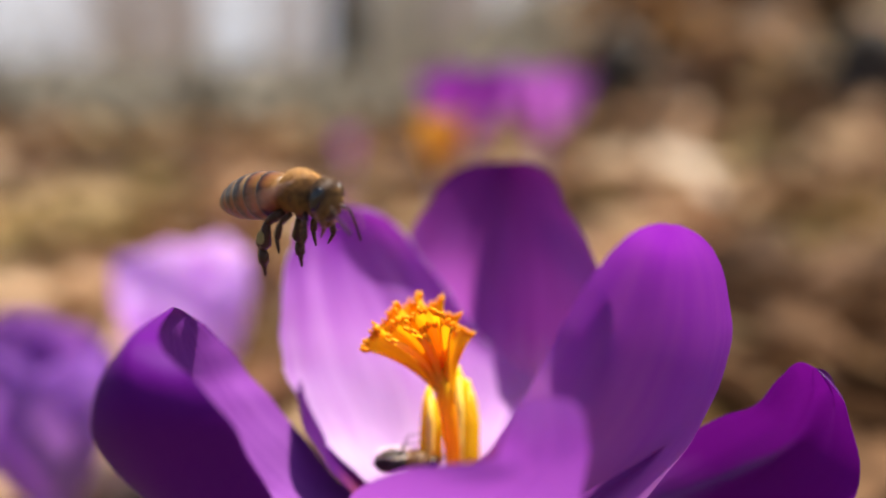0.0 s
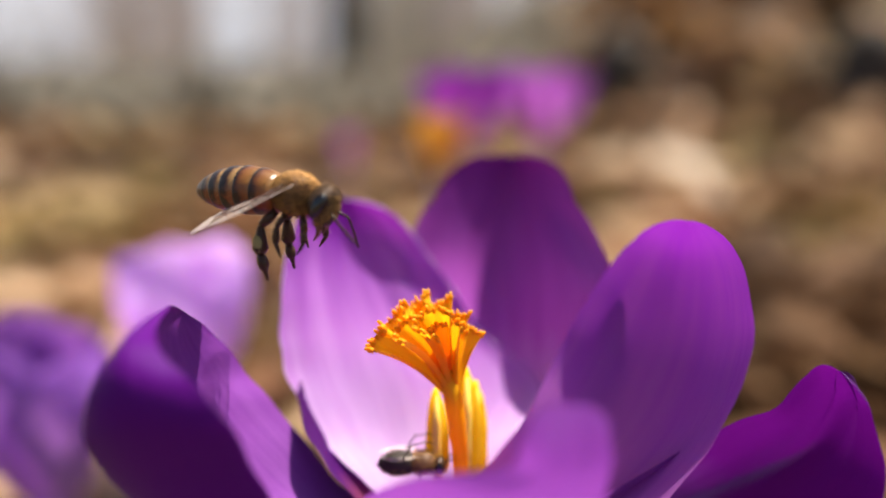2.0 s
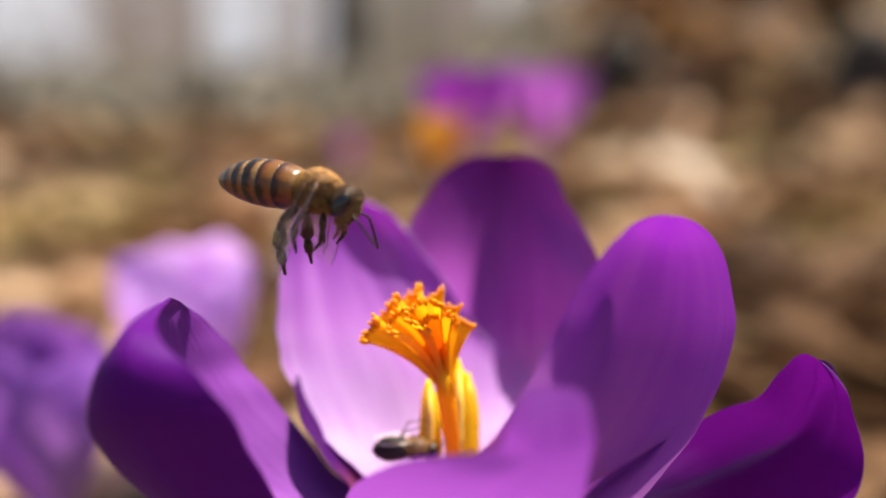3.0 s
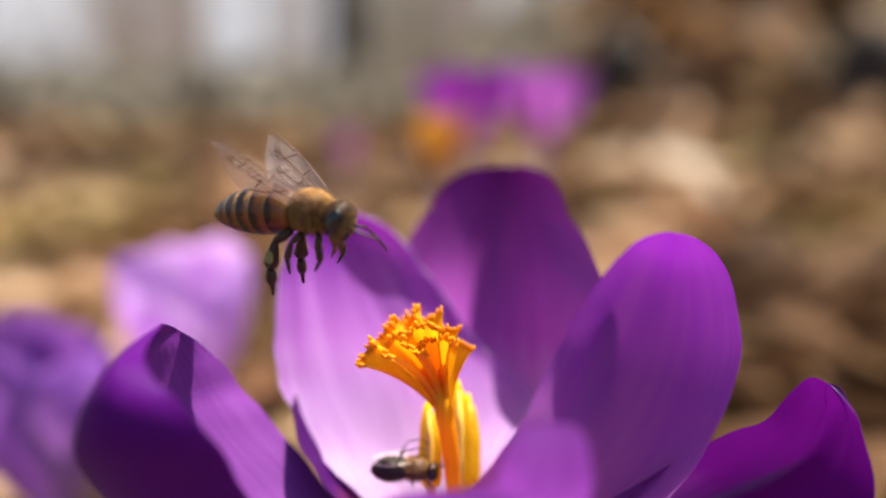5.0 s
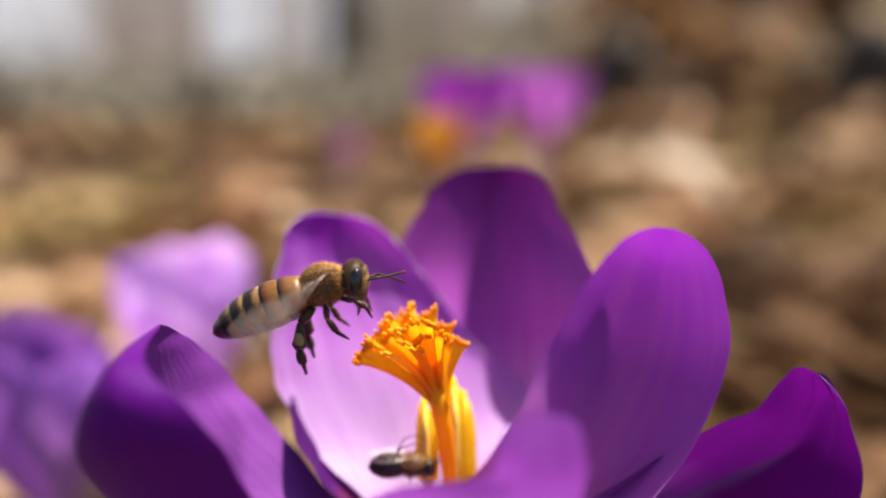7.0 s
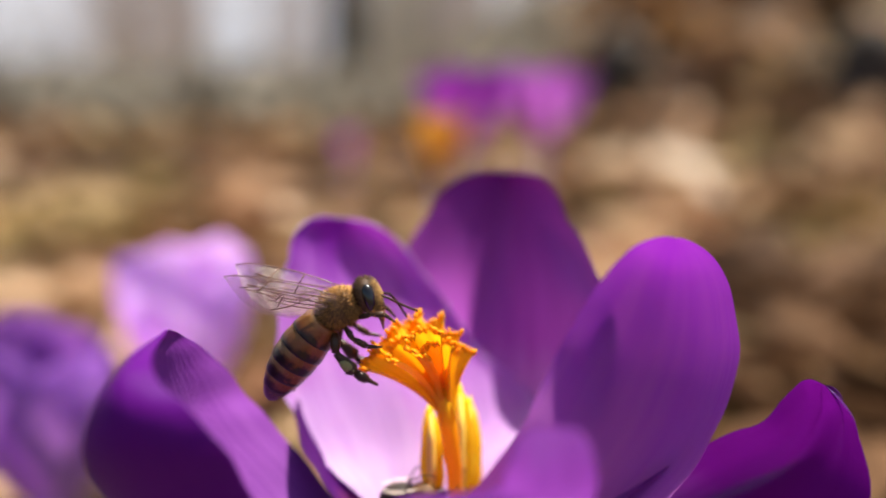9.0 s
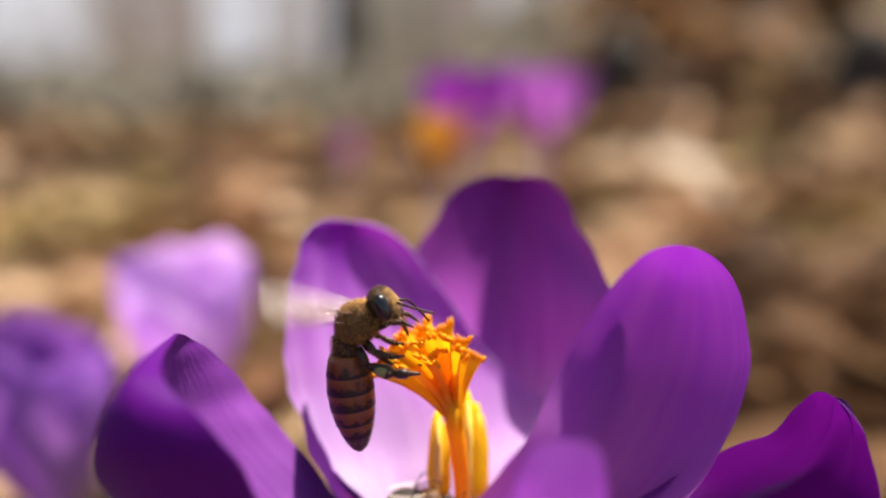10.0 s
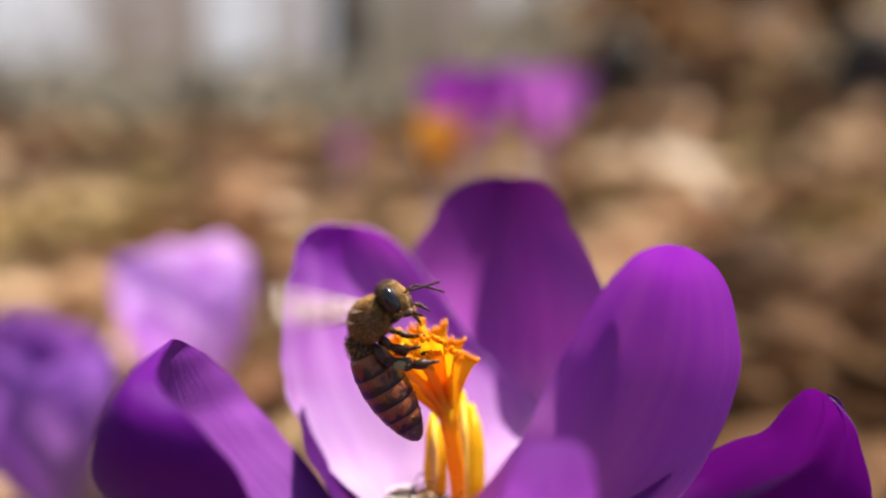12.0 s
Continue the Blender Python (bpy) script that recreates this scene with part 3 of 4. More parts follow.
def glide(points, s):
    """A smooth curve through points, s from 0 to 1."""
    n = len(points) - 1
    i = min(n - 1, int(s * n))
    k = s * n - i
    p = [Vector(points[min(n, max(0, i + j))]) for j in (-1, 0, 1, 2)]
    return 0.5 * (2 * p[1] + (p[2] - p[0]) * k + (2 * p[0] - 5 * p[1] + 4 * p[2] - p[3]) * k * k + (3 * p[1] - p[0] - 3 * p[2] + p[3]) * k ** 3)


def sheet_petal(far, rib, near, foot, tip, wavy=0.16, n=48, m=30, lip=0.0, crease=0.0, seed=0.0, blunt=0.7, fold=None, out=(-0.8, -0.5, -0.35)):
    """A petal hung between its two edges and its middle line; millimetres. lip: how far the first edge rolls outwards. crease: folds towards the tip. blunt: how round the tip is. fold: a fourth line, between the middle and the second edge."""
    rows = []
    for i in range(n + 1):
        s = 1 - (1 - i / n) ** 1.7
        a, b, c = (glide([foot, *line, tip], s) for line in (far, rib, near))
        k = max(0.0, s * 6 - 5)                         # the rounded end
        if k > 0:
            cap = math.sqrt(max(0.0, 1 - k * k))
            a = a.lerp(b + (Vector(far[-1]) - Vector(rib[-1])) * cap, blunt)
            c = c.lerp(b + (Vector(near[-1]) - Vector(rib[-1])) * cap, blunt)
        e = glide([foot, *fold, tip], s) if fold else None
        if fold and k > 0:
            e = e.lerp(b + (Vector(fold[-1]) - Vector(rib[-1])) * cap, blunt)
        row = []
        for j in range(m + 1):
            u = 2 * j / m - 1
            if fold:
                p = glide([a, b, e, c], 0.5 + 0.5 * u)
            else:
                p = a * (u * (u - 1) / 2) + b * (1 - u * u) + c * (u * (u + 1) / 2)
            wave = wavy * abs(u) ** 3 * math.sin(math.pi * s) * (math.sin(21 * s + 2 * u + seed) + 0.7 * math.sin(47 * s - u + 3 * seed))
            p = p + Vector((0.6, -0.3, 0.7)) * wave
            swell = 0.10 * math.sin(math.pi * s) * (1 - u * u) * (math.sin(9 * u + 2 * s + seed) + 0.6 * math.sin(17 * u - 3 * s + 2 * seed))
            p = p + Vector((0.2, -0.8, 0.5)) * swell
            if lip:
                roll = max(0.0, (-u - 0.72) / 0.28)
                p = p + Vector(out) * lip * roll * roll * math.sin(math.pi * min(1.0, 1.15 * s)) * (1 + 0.12 * math.sin(63 * s + seed))
            if crease:
                rise = max(0.0, (s - 0.35) / 0.65) ** 1.4 * (1 - s ** 14)
                pleat = math.exp(-((u - 0.28) / 0.16) ** 2) - 0.8 * math.exp(-((u + 0.02) / 0.14) ** 2) + 0.3 * math.sin(11 * u + 6 * s)
                p = p + Vector((-0.1, -0.7, 0.7)) * crease * rise * pleat
            row.append((p.x * MM, p.y * MM, p.z * MM, s, j / m))
        rows.append(row)
    return rows


def offset_rows(rows, gap):
    """The same sheet moved outwards, away from its hollow."""
    n, m, out = len(rows) - 1, len(rows[0]) - 1, []
    at = lambda i, j: Vector(rows[min(n, max(0, i))][min(m, max(0, j))][:3])
    for i in range(n + 1):
        belly = at(i, m // 2) - (at(i, 0) + at(i, m)) / 2
        line = []
        for j in range(m + 1):
            k = (at(i, j + 1) - at(i, j - 1)).cross(at(i + 1, j) - at(i - 1, j))
            k = k.normalized() if k.length > 1e-14 else belly.normalized()
            line.append((*(at(i, j) + k * (gap if k.dot(belly) > 0 else -gap)), *rows[i][j][3:]))
        out.append(line)
    return out


def stem_and_tube(base, high, r, material=M_TUBE):
    g = Geo()
    zs = [0, 0.2, 0.4, 0.6, 0.8, 0.92, 1.0, 1.06]
    g.tube([Vector((0.0006 * math.sin(6 * k), 0, high * k - 0.006 * (1 - k))) for k in zs], [r * 0.85, r * 0.8, r * 0.8, r * 0.85, r, r * 1.15, r * 1.3, r * 1.35], 10)
    part("flower_tube", g, material, base, "pale slender flower tube")


def crocus_leaf(base, az, length, lean, seed):
    """A narrow grassy leaf with a hollow along its middle."""
    rows, ca, sa = [], math.cos(az), math.sin(az)
    for i in range(13):
        s = i / 12
        th = lean * (0.3 + 1.2 * s)
        w = 0.0016 * math.sqrt(max(0.0, 1 - s ** 3)) + 0.0001
        r, z = 0.003 + length * s * math.sin(th), length * s * math.cos(th)
        rows.append([(r * ca - j * w * sa, r * sa + j * w * ca, z + (0.0008 if abs(j) > 0.5 else 0), s, 0.5 + 0.5 * j) for j in (-1, -0.4, 0.4, 1)])
    part("leaf", Geo().grid(rows), M_GREEN, base)


def build_flower():
    base = thing("crocus", "open violet crocus with orange stigma growing from leaf litter", "flower", at=pose(0, 0.069, 0))
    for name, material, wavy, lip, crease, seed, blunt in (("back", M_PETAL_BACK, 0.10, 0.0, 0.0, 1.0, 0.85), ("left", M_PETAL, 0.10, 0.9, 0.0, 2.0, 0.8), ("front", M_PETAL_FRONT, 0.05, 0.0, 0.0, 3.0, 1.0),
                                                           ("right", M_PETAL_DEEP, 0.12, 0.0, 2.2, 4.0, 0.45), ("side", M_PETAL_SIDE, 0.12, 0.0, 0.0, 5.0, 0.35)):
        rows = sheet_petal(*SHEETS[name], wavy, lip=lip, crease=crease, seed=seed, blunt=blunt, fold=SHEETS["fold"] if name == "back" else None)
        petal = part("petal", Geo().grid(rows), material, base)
        if name == "left":
            part("rim", edge_bead(Geo(), rows, 0.00005, ("first", "second")), M_RIM, petal, "thin rim coloured pale for its highlight")
    # a narrow petal added behind the others, coloured dark for shade
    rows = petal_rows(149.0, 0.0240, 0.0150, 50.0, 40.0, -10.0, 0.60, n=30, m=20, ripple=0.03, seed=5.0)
    part("petal", Geo().grid(rows), M_PETAL_SHADE, base, "narrow petal coloured dark for shade, reddish at its foot")
    # the petal that curls in on itself; its darker outer skin carries the shade
    rows = sheet_petal(*SHEETS["rolled"], 0.22, blunt=0.1)
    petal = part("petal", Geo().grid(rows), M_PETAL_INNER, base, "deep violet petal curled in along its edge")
    part("outer_skin", Geo().grid(offset_rows(rows, 0.00016)), M_PETAL_OUTER_SHADE, petal, "violet outer skin coloured dark for its shade")
    stem_and_tube(base, 0.070, 0.0016)
    # style and stigma
    bends = [Vector(p) * MM for p in [(0.1, 0, 74.4), (0.7, -0.8, 79.9), (0.4, -1.1, 83.7), (0.0, -1.1, 86.7), (-0.4, -0.9, 88.7), (-0.8, -0.8, 90.6), (-1.1, -0.8, 91.8)]]
    part("style", Geo().tube(bends, [r * MM for r in (0.7, 0.72, 0.78, 0.85, 0.90, 0.70, 0.45)], 14), M_STIGMA, base, "slender orange style")
    neck = Vector((-0.4, -0.8, 88.6)) * MM
    for k, (end, wide) in enumerate((((-7.5, -2, 95.1), 0.80), ((-6.1, -0.6, 96.5), 1.25), ((-4.5, 1.2, 97.3), 1.30), ((-2.4, 1.6, 97.4), 1.35), ((-0.7, 0.2, 96.7), 1.00), ((1.0, -0.4, 95.4), 0.75), ((-4.8, -3.2, 96.4), 1.15), ((-2.7, -3.8, 97.5), 1.30), ((-1.4, -3.2, 96.4), 1.00))):
        part("stigma", stigma_lobe(neck, Vector(end) * MM, wide * MM, k), M_STIGMA, base, "frilled orange stigma lobe")
    # anthers on their filaments
    for foot, top, w in (((1.3, 1.5, 79.8), (1.1, 2.5, 90.8), 1.45), ((-1.6, 0.8, 80.2), (-1.8, 1.9, 88.8), 1.25), ((2.3, 3, 79.0), (2.2, 3.5, 88.9), 1.2)):
        p, q, r = Vector((foot[0] * 0.4, foot[1] * 0.4, 70.6)) * MM, Vector(foot) * MM, Vector(top) * MM
        w *= MM
        filament = part("filament", Geo().tube([p, q], [0.6 * MM, 0.5 * MM], 8), M_FILAMENT, base, "cream filament")
        g = Geo()
        ks = [k / 11 for k in range(12)]
        for side in (-1, 1):
            off = Vector((side * w * 0.42, 0, 0))
            g.tube([q.lerp(r, k) + off * (1 - 0.6 * k) - Vector((0, 0, 0.0012 * (side > 0) * k)) for k in ks],
                   [w * f * (1 + 0.06 * math.sin(7.3 * i + side)) for i, f in enumerate((0.3, 0.5, 0.6, 0.64, 0.66, 0.66, 0.64, 0.6, 0.54, 0.46, 0.36, 0.12))], 9)
        part("anther", g, M_ANTHER, filament, "upright yellow anther dusted with pollen")
        g = Geo()
        g.tube([q.lerp(r, k) + Vector((-0.1 * w, -0.55 * w, 0)) for k in (0, 0.3, 0.6, 0.92)], [0.34 * w, 0.38 * w, 0.34 * w, 0.12 * w], 8)
        part("connective", g, M_FILAMENT, filament, "cream middle of the anther")
    return base


def stigma_lobe(neck, end, wide, seed):
    """One branch of the stigma: a ribbon from the neck that widens and rolls into a frilled cup."""
    g, rows, rnd = Geo(), [], random.Random(seed + 3)
    block = [rnd.uniform(-1, 1) for k in range(31)]
    phase = [rnd.uniform(0, 6.3) for k in range(3)]
    spin = rnd.uniform(-0.6, 0.6)
    run = end - neck
    bow = neck + Vector((0.34 * run.x, 0.22 * run.y, 0.60 * run.z))
    for i in range(19):
        s = i / 18
        p = neck * (1 - s) ** 2 + bow * 2 * s * (1 - s) + end * s * s
        t = ((bow - neck) * (1 - s) + (end - bow) * s).normalized()
        side = t.cross(Vector((0.15, -1, 0.1))).normalized()
        face = side.cross(t)
        r = 0.00042 + wide * (0.40 * s + 0.60 * s ** 3)
        open_up = 0.25 + 0.75 * s
        row = []
        for j in range(31):
            u = 2 * j / 30 - 1
            b = u * math.pi * (0.98 - 0.22 * open_up) + spin
            ripple = 1 + 0.12 * s ** 4 * math.sin(5 * u + phase[0]) + 0.09 * s ** 2 * math.sin(13 * u + phase[1]) + 0.04 * s * math.sin(23 * u + phase[2])
            tooth = s ** 6 * (0.00013 * block[j // 3] + 0.00006 * math.sin(19 * u + phase[2]))
            q = p + (side * math.sin(b) + face * (-0.62 * math.cos(b))) * r * ripple + t * tooth
            row.append((*q, s, j / 30))
        rows.append(row)
    g.grid(rows)
    rim = [Vector(q[:3]) for q in rows[-1]]
    g.tube(rim, [0.00008 + 0.00005 * abs(block[k]) for k in range(31)], 5)
    for k in range(1, 30, 2):                           # short blunt fingers along the rim
        out = (rim[k] - end).normalized()
        way = (t + out * 0.35 + Vector((rnd.gauss(0, 0.15), rnd.gauss(0, 0.15), 0))).normalized()
        long, r = rnd.uniform(0.00015, 0.00055), rnd.uniform(0.00013, 0.00021)
        g.tube([rim[k] - way * 0.0003, rim[k] + way * long * 0.6, rim[k] + way * long], [r * 1.1, r, r * 0.6], 6)
    return g


flower = build_flower()


def small_crocus(x, y, high, material, seed, label, count=6, th0=40, th1=0, curl=-8, turn=0, petal=0.036, slim=0.60, lean=(0, 0)):
    """A crocus further back, half open like a goblet."""
    rnd = random.Random(seed)
    base = thing("crocus", label, "flower", "crocuses in the background", at=pose(x, y, ground_height(x, y), lean[0], lean[1], turn))
    for k in range(count):
        rows = petal_rows(360 / count * k + rnd.gauss(0, 4), petal * rnd.uniform(0.92, 1.05), petal * slim, th0, th1 + rnd.gauss(0, 4), curl,
                          0.85, 0, 0, high=high, n=18, m=12, ripple=0.03, seed=seed + k)
        g = Geo().grid(rows)
        edge_bead(g, rows, 0.00012)
        part("petal", g, material, base)
    stem_and_tube(base, high, 0.0015)
    g = Geo()
    g.tube([(0, 0, high), (0, 0.001, high + petal * 0.55), (0.001, 0.001, high + petal * 0.68)], [0.0007, 0.0009, 0.0022], 9)
    part("stigma", g, M_STIGMA, base, "small orange stigma")
    return base


small_crocus(-0.0600, 0.170, 0.0370, M_LILAC, 21, "pale lilac crocus standing half open among leaves", turn=0, petal=0.044, th0=38, th1=6, curl=-24, slim=0.66)
small_crocus(-0.084, 0.150, 0.019, M_VIOLET, 22, "violet crocus half open low among leaves", turn=20, petal=0.046, slim=0.66)
small_crocus(0.010, 0.33, 0.086, M_PINK, 23, "magenta crocus standing open on leaf litter", th0=50, th1=15, turn=10, petal=0.042)
small_crocus(0.043, 0.335, 0.088, M_ROSE, 24, "magenta-violet crocus leaning on leaf litter", th0=50, th1=15, turn=45, petal=0.038)
small_crocus(-0.001, 0.31, 0.078, M_GOLD, 25, "small golden crocus on leaf litter", th0=35, th1=5, turn=0, petal=0.029)
small_crocus(-0.076, 0.62, 0.052, M_ROSE, 26, "faint rosy crocus far back among leaves", th0=35, th1=5, turn=0, petal=0.026)


# ---------------------------------------------------------------- honey bee
BEE_SIZE = 1.16


def mm(*p):
    return Vector(p) * MM


def fuzz(g, c, r, count, long, rnd, keep=None, back=0.35, thick=0.035):
    """Fine tapering hairs standing on an ellipsoid; millimetres."""
    made = 0
    while made < count:
        d = Vector((rnd.gauss(0, 1), rnd.gauss(0, 1), rnd.gauss(0, 1))).normalized()
        if keep and not keep(d):
            continue
        p = Vector((c[0] + d.x * r[0], c[1] + d.y * r[1], c[2] + d.z * r[2]))
        nrm = Vector((d.x / r[0], d.y / r[1], d.z / r[2])).normalized()
        way = (nrm + Vector((-back, 0, 0)) + Vector((rnd.gauss(0, 0.22), rnd.gauss(0, 0.22), rnd.gauss(0, 0.22)))).normalized()
        tip = p + way * long * rnd.uniform(0.6, 1.2)
        s = way.orthogonal().normalized() * thick
        w = way.cross(s)
        base = len(g.v)
        p = p - nrm * 0.05
        g.v += [tuple((p + s) * MM), tuple((p - s * 0.5 + w * 0.87) * MM), tuple((p - s * 0.5 - w * 0.87) * MM), tuple(tip * MM)]
        g.uv += [(0, 0), (0, 0), (0, 0), (1, 1)]
        g.f += [(base, base + 1, base + 3), (base + 1, base + 2, base + 3), (base + 2, base, base + 3)]
        made += 1
    return g


def rod(points, radii, n=8, squash=1.0):
    return Geo().tube([mm(*p) for p in points], [r * MM for r in radii], n, squash)


def leg(bee, name, pts, thick, pollen=False):
    """Femur, with tibia and tarsus under it; the leg turns about its hip."""
    hip = Vector(pts[0])
    q = [tuple(Vector(p) - hip) for p in pts]
    mid = lambda a, b, k: tuple(Vector(a).lerp(Vector(b), k))
    femur = part(name, rod([q[0], mid(q[0], q[1], 0.5), q[1]], [thick * 0.7, thick, thick * 0.7], 8), M_CHITIN, bee)
    femur.location = mm(*hip)
    part("tibia", rod([q[1], mid(q[1], q[2], 0.35), mid(q[1], q[2], 0.8), q[2]], [thick * 0.6, thick * 0.95, thick * (1.45 if pollen else 1.0), thick * 0.7], 8), M_CHITIN, femur)
    a, b = q[2], q[3]
    part("tarsus", rod([a, mid(a, b, 0.25), mid(a, b, 0.5), mid(a, b, 0.55), mid(a, b, 0.75), mid(a, b, 0.95), b],
                       [thick * 0.7, thick * (1.0 if pollen else 0.6), thick * (0.9 if pollen else 0.5), thick * 0.55, thick * 0.36, thick * 0.3, thick * 0.12], 7), M_CHITIN, femur)
    g = fuzz(Geo(), mid(q[1], q[2], 0.5), (0.25, 0.25, 0.9), 60, 0.3, random.Random(4), None, 0.0, 0.02)
    part("hair", g, M_PALEFUR, femur)
    if pollen:
        g = Geo().ball(mm(*(Vector(mid(q[1], q[2], 0.62)) + Vector((0, 0.28 if hip.y > 0 else -0.28, 0)))), (0.40 * MM, 0.34 * MM, 0.70 * MM), 14, 10)
        part("pollen_basket", g, M_POLLEN, femur, "greenish-yellow pollen on the hind leg")
    return femur


def wing(bee, name, long, broad, hind, flip):
    """Clear membrane stiffened by veins; the span runs along +x, the chord along y."""
    rows = []
    def edge(s, u):
        front = 0.12 * broad * math.sin(math.pi * s) + 0.10 * broad
        rear = -broad * (0.22 + 0.78 * math.sin(math.pi * min(1, (0.08 + 0.92 * s)) ** 1.25) ** 0.8)
        close = math.sqrt(max(0.0, 1 - max(0.0, (s - 0.72) / 0.28) ** 2.2))
        return (front + (rear - front) * u) * close * flip
    for i in range(21):
        s = i / 20
        rows.append([tuple(mm(long * s, edge(s, u / 8), 0.10 * math.sin(s * 9 + u * 0.7) * s)) + (s, u / 8) for u in range(9)])
    ob = part(name, Geo().grid(rows), M_WING, bee, "clear veined wing")
    g = Geo()
    lines = [[(s / 10, 0.0) for s in range(11)], [(s / 10, 0.22 + 0.1 * s / 10) for s in range(9)], [(s / 10, 0.45) for s in range(1, 9)],
             [(0.35, 0.0), (0.38, 0.28)], [(0.6, 0.0), (0.66, 0.3), (0.7, 0.45)], [(0.45, 0.3), (0.5, 0.75)], [(0.2, 0.25), (0.4, 0.7), (0.55, 0.85)], [(0.72, 0.3), (0.85, 0.5)]]
    for line in lines[: 5 if hind else 8]:
        g.tube([mm(long * s, edge(s, u), 0.10 * math.sin(s * 9 + u * 5.6) * s) for s, u in line], [0.045 * MM] * len(line), 5)
    part("wing_vein", g, M_VEIN, ob)
    return ob


def build_bee():
    rnd = random.Random(9)
    bee = thing("honey_bee", "brown furry honey bee with banded abdomen visiting a crocus", "bee")
    thorax = part("thorax", Geo().ball((0, 0, 0), (1.70 * MM, 1.46 * MM, 1.48 * MM), 24, 16), M_THORAX, bee)
    part("fur", fuzz(Geo(), (0, 0, 0), (1.65, 1.42, 1.44), 4200, 0.46, rnd, None, 0.35, 0.026), M_FUR, thorax, "dense tawny fur")
    part("collar", fuzz(Geo(), (0.8, 0, -0.1), (0.9, 1.32, 1.28), 700, 0.45, rnd, lambda d: d.x > -0.2, 0.0), M_PALEFUR, thorax, "paler fur collar")
    # head
    head = part("head", Geo().ball((0, 0, 0), (1.02 * MM, 1.45 * MM, 1.55 * MM), 24, 16, lambda p: Vector((p.x, p.y * (1 - 0.34 * max(0, -p.z)), p.z))), M_FACE, bee, "brown hairy face")
    head.matrix_basis = pose(2.42 * MM, 0, -0.45 * MM, 0, 22, 0) @ Matrix.Scale(0.95, 4)
    antennae = []
    for y in (1, -1):
        g = Geo().ball((0, 0, 0), (0.52 * MM, 0.46 * MM, 1.08 * MM), 20, 16, lambda p: Vector((p.x * (1 + 0.18 * p.z), p.y, p.z)))
        eye = part("eye", g, M_EYE, head, "glossy black compound eye")
        eye.matrix_basis = pose(0.20 * MM, y * 1.12 * MM, 0.16 * MM, y * 8, 6, -y * 18)
        socket = mm(0.85, y * 0.3, 0.0)
        g = rod([(0, 0, 0), (0.5, y * 0.32, 0.22), (0.9, y * 0.6, 0.40)], [0.09, 0.10, 0.11], 7)
        joints = [mm(0.87 + 2.5 * k / 10, y * (0.6 + 0.25 * k / 10), 0.40 + (0.5 if y < 0 else -0.6) * (k / 10) ** 1.4) for k in range(11)]
        g.tube([q for k in range(10) for q in (joints[k], joints[k].lerp(joints[k + 1], 0.85))], [r * MM for k in range(10) for r in (0.085, 0.115)], 8)
        antenna = part("antenna", g, M_CHITIN, head, "elbowed dark antenna")
        antenna.location = socket
        antennae.append(antenna)
        part("mandible", rod([(0.45, y * 0.5, -1.25), (0.65, y * 0.42, -1.75), (0.7, y * 0.1, -2.15)], [0.30, 0.26, 0.08], 8), M_AMBER, head)
        # pale hair along the inner and lower margin of the eye
        part("cheek_hair", fuzz(Geo(), (0.10, y * 0.55, -0.25), (0.95, 0.72, 1.25), 620, 0.20, rnd, lambda d, y=y: d.x > 0.1 and d.z < 0.55 and d.y * y > -0.2, -0.2, 0.022), M_FACEFUR, head, "pale hair beside the eye")
    part("tongue", rod([(0.35, 0, -1.4), (0.50, 0, -2.3), (0.35, 0, -3.1)], [0.30, 0.20, 0.05], 8), M_AMBER, head, "brown folded tongue")
    part("upper_lip", Geo().ball(mm(0.72, 0, -0.92), (0.42 * MM, 0.62 * MM, 0.60 * MM), 14, 10), M_CHITIN, head, "shiny dark lower face")
    part("fur", fuzz(Geo(), (0.05, 0, 0), (1.02, 1.30, 1.52), 520, 0.24, rnd, lambda d: d.x > 0.35 and -0.25 < d.z < 0.75 and abs(d.y) < 0.55, -0.3, 0.022), M_FACEFUR, head, "short pale face hair")
    part("crown_hair", fuzz(Geo(), (0, 0, 0), (1.02, 1.38, 1.52), 1100, 0.40, rnd, lambda d: d.z > 0.45 or (d.x < -0.3 and d.z > -0.2), 0.1, 0.022), M_DARKFUR, head, "dark brown hair on the crown")
    # abdomen of overlapping plates, pivoting at the waist
    abdomen = part("abdomen", rod([(1.5, 0, 0.35), (0.8, 0, 0.2), (0, 0, 0.05), (-0.5, 0, 0)], [0.7, 0.9, 1.0, 1.15], 14), M_CHITIN, bee, "amber and black banded abdomen")
    abdomen.location = mm(-1.30, 0, -0.22)
    xs = [-0.15, -1.55, -2.95, -4.30, -5.55, -6.65, -7.75]
    def girth(x):
        k = -x / 7.85
        return 1.80 * max(0.0, math.sin(math.pi * min(1, 0.20 + 0.77 * k))) ** 0.55 if k < 1.0 else 0.25
    for i in range(6):
        a, b = xs[i], xs[i + 1] - 0.28
        ks = [0, 0.12, 0.3, 0.5, 0.7, 0.85, 0.96, 1.0]
        pts = [(a + (b - a) * k, 0, -0.09 * (a + (b - a) * k) * (a + (b - a) * k) * 0.16) for k in ks]
        rad = [girth(p[0]) * (1 + 0.05 * k) for p, k in zip(pts, ks)]
        rad[0] *= 0.93
        rad[-1] *= 0.93
        part("plate", rod(pts, rad, 26), M_ABDOMEN if i < 2 else (M_ABDOMEN_REAR if i < 5 else M_TAIL), abdomen)
    g = Geo()
    for i in range(6):
        x = xs[i] - 0.3
        r = girth(x)
        fuzz(g, (x, 0, -0.09 * x * x * 0.16), (0.30, r, r), (300, 260, 260, 260, 200, 80)[i], 0.34, rnd, lambda d: abs(d.x) < 0.8, 2.2, 0.026)
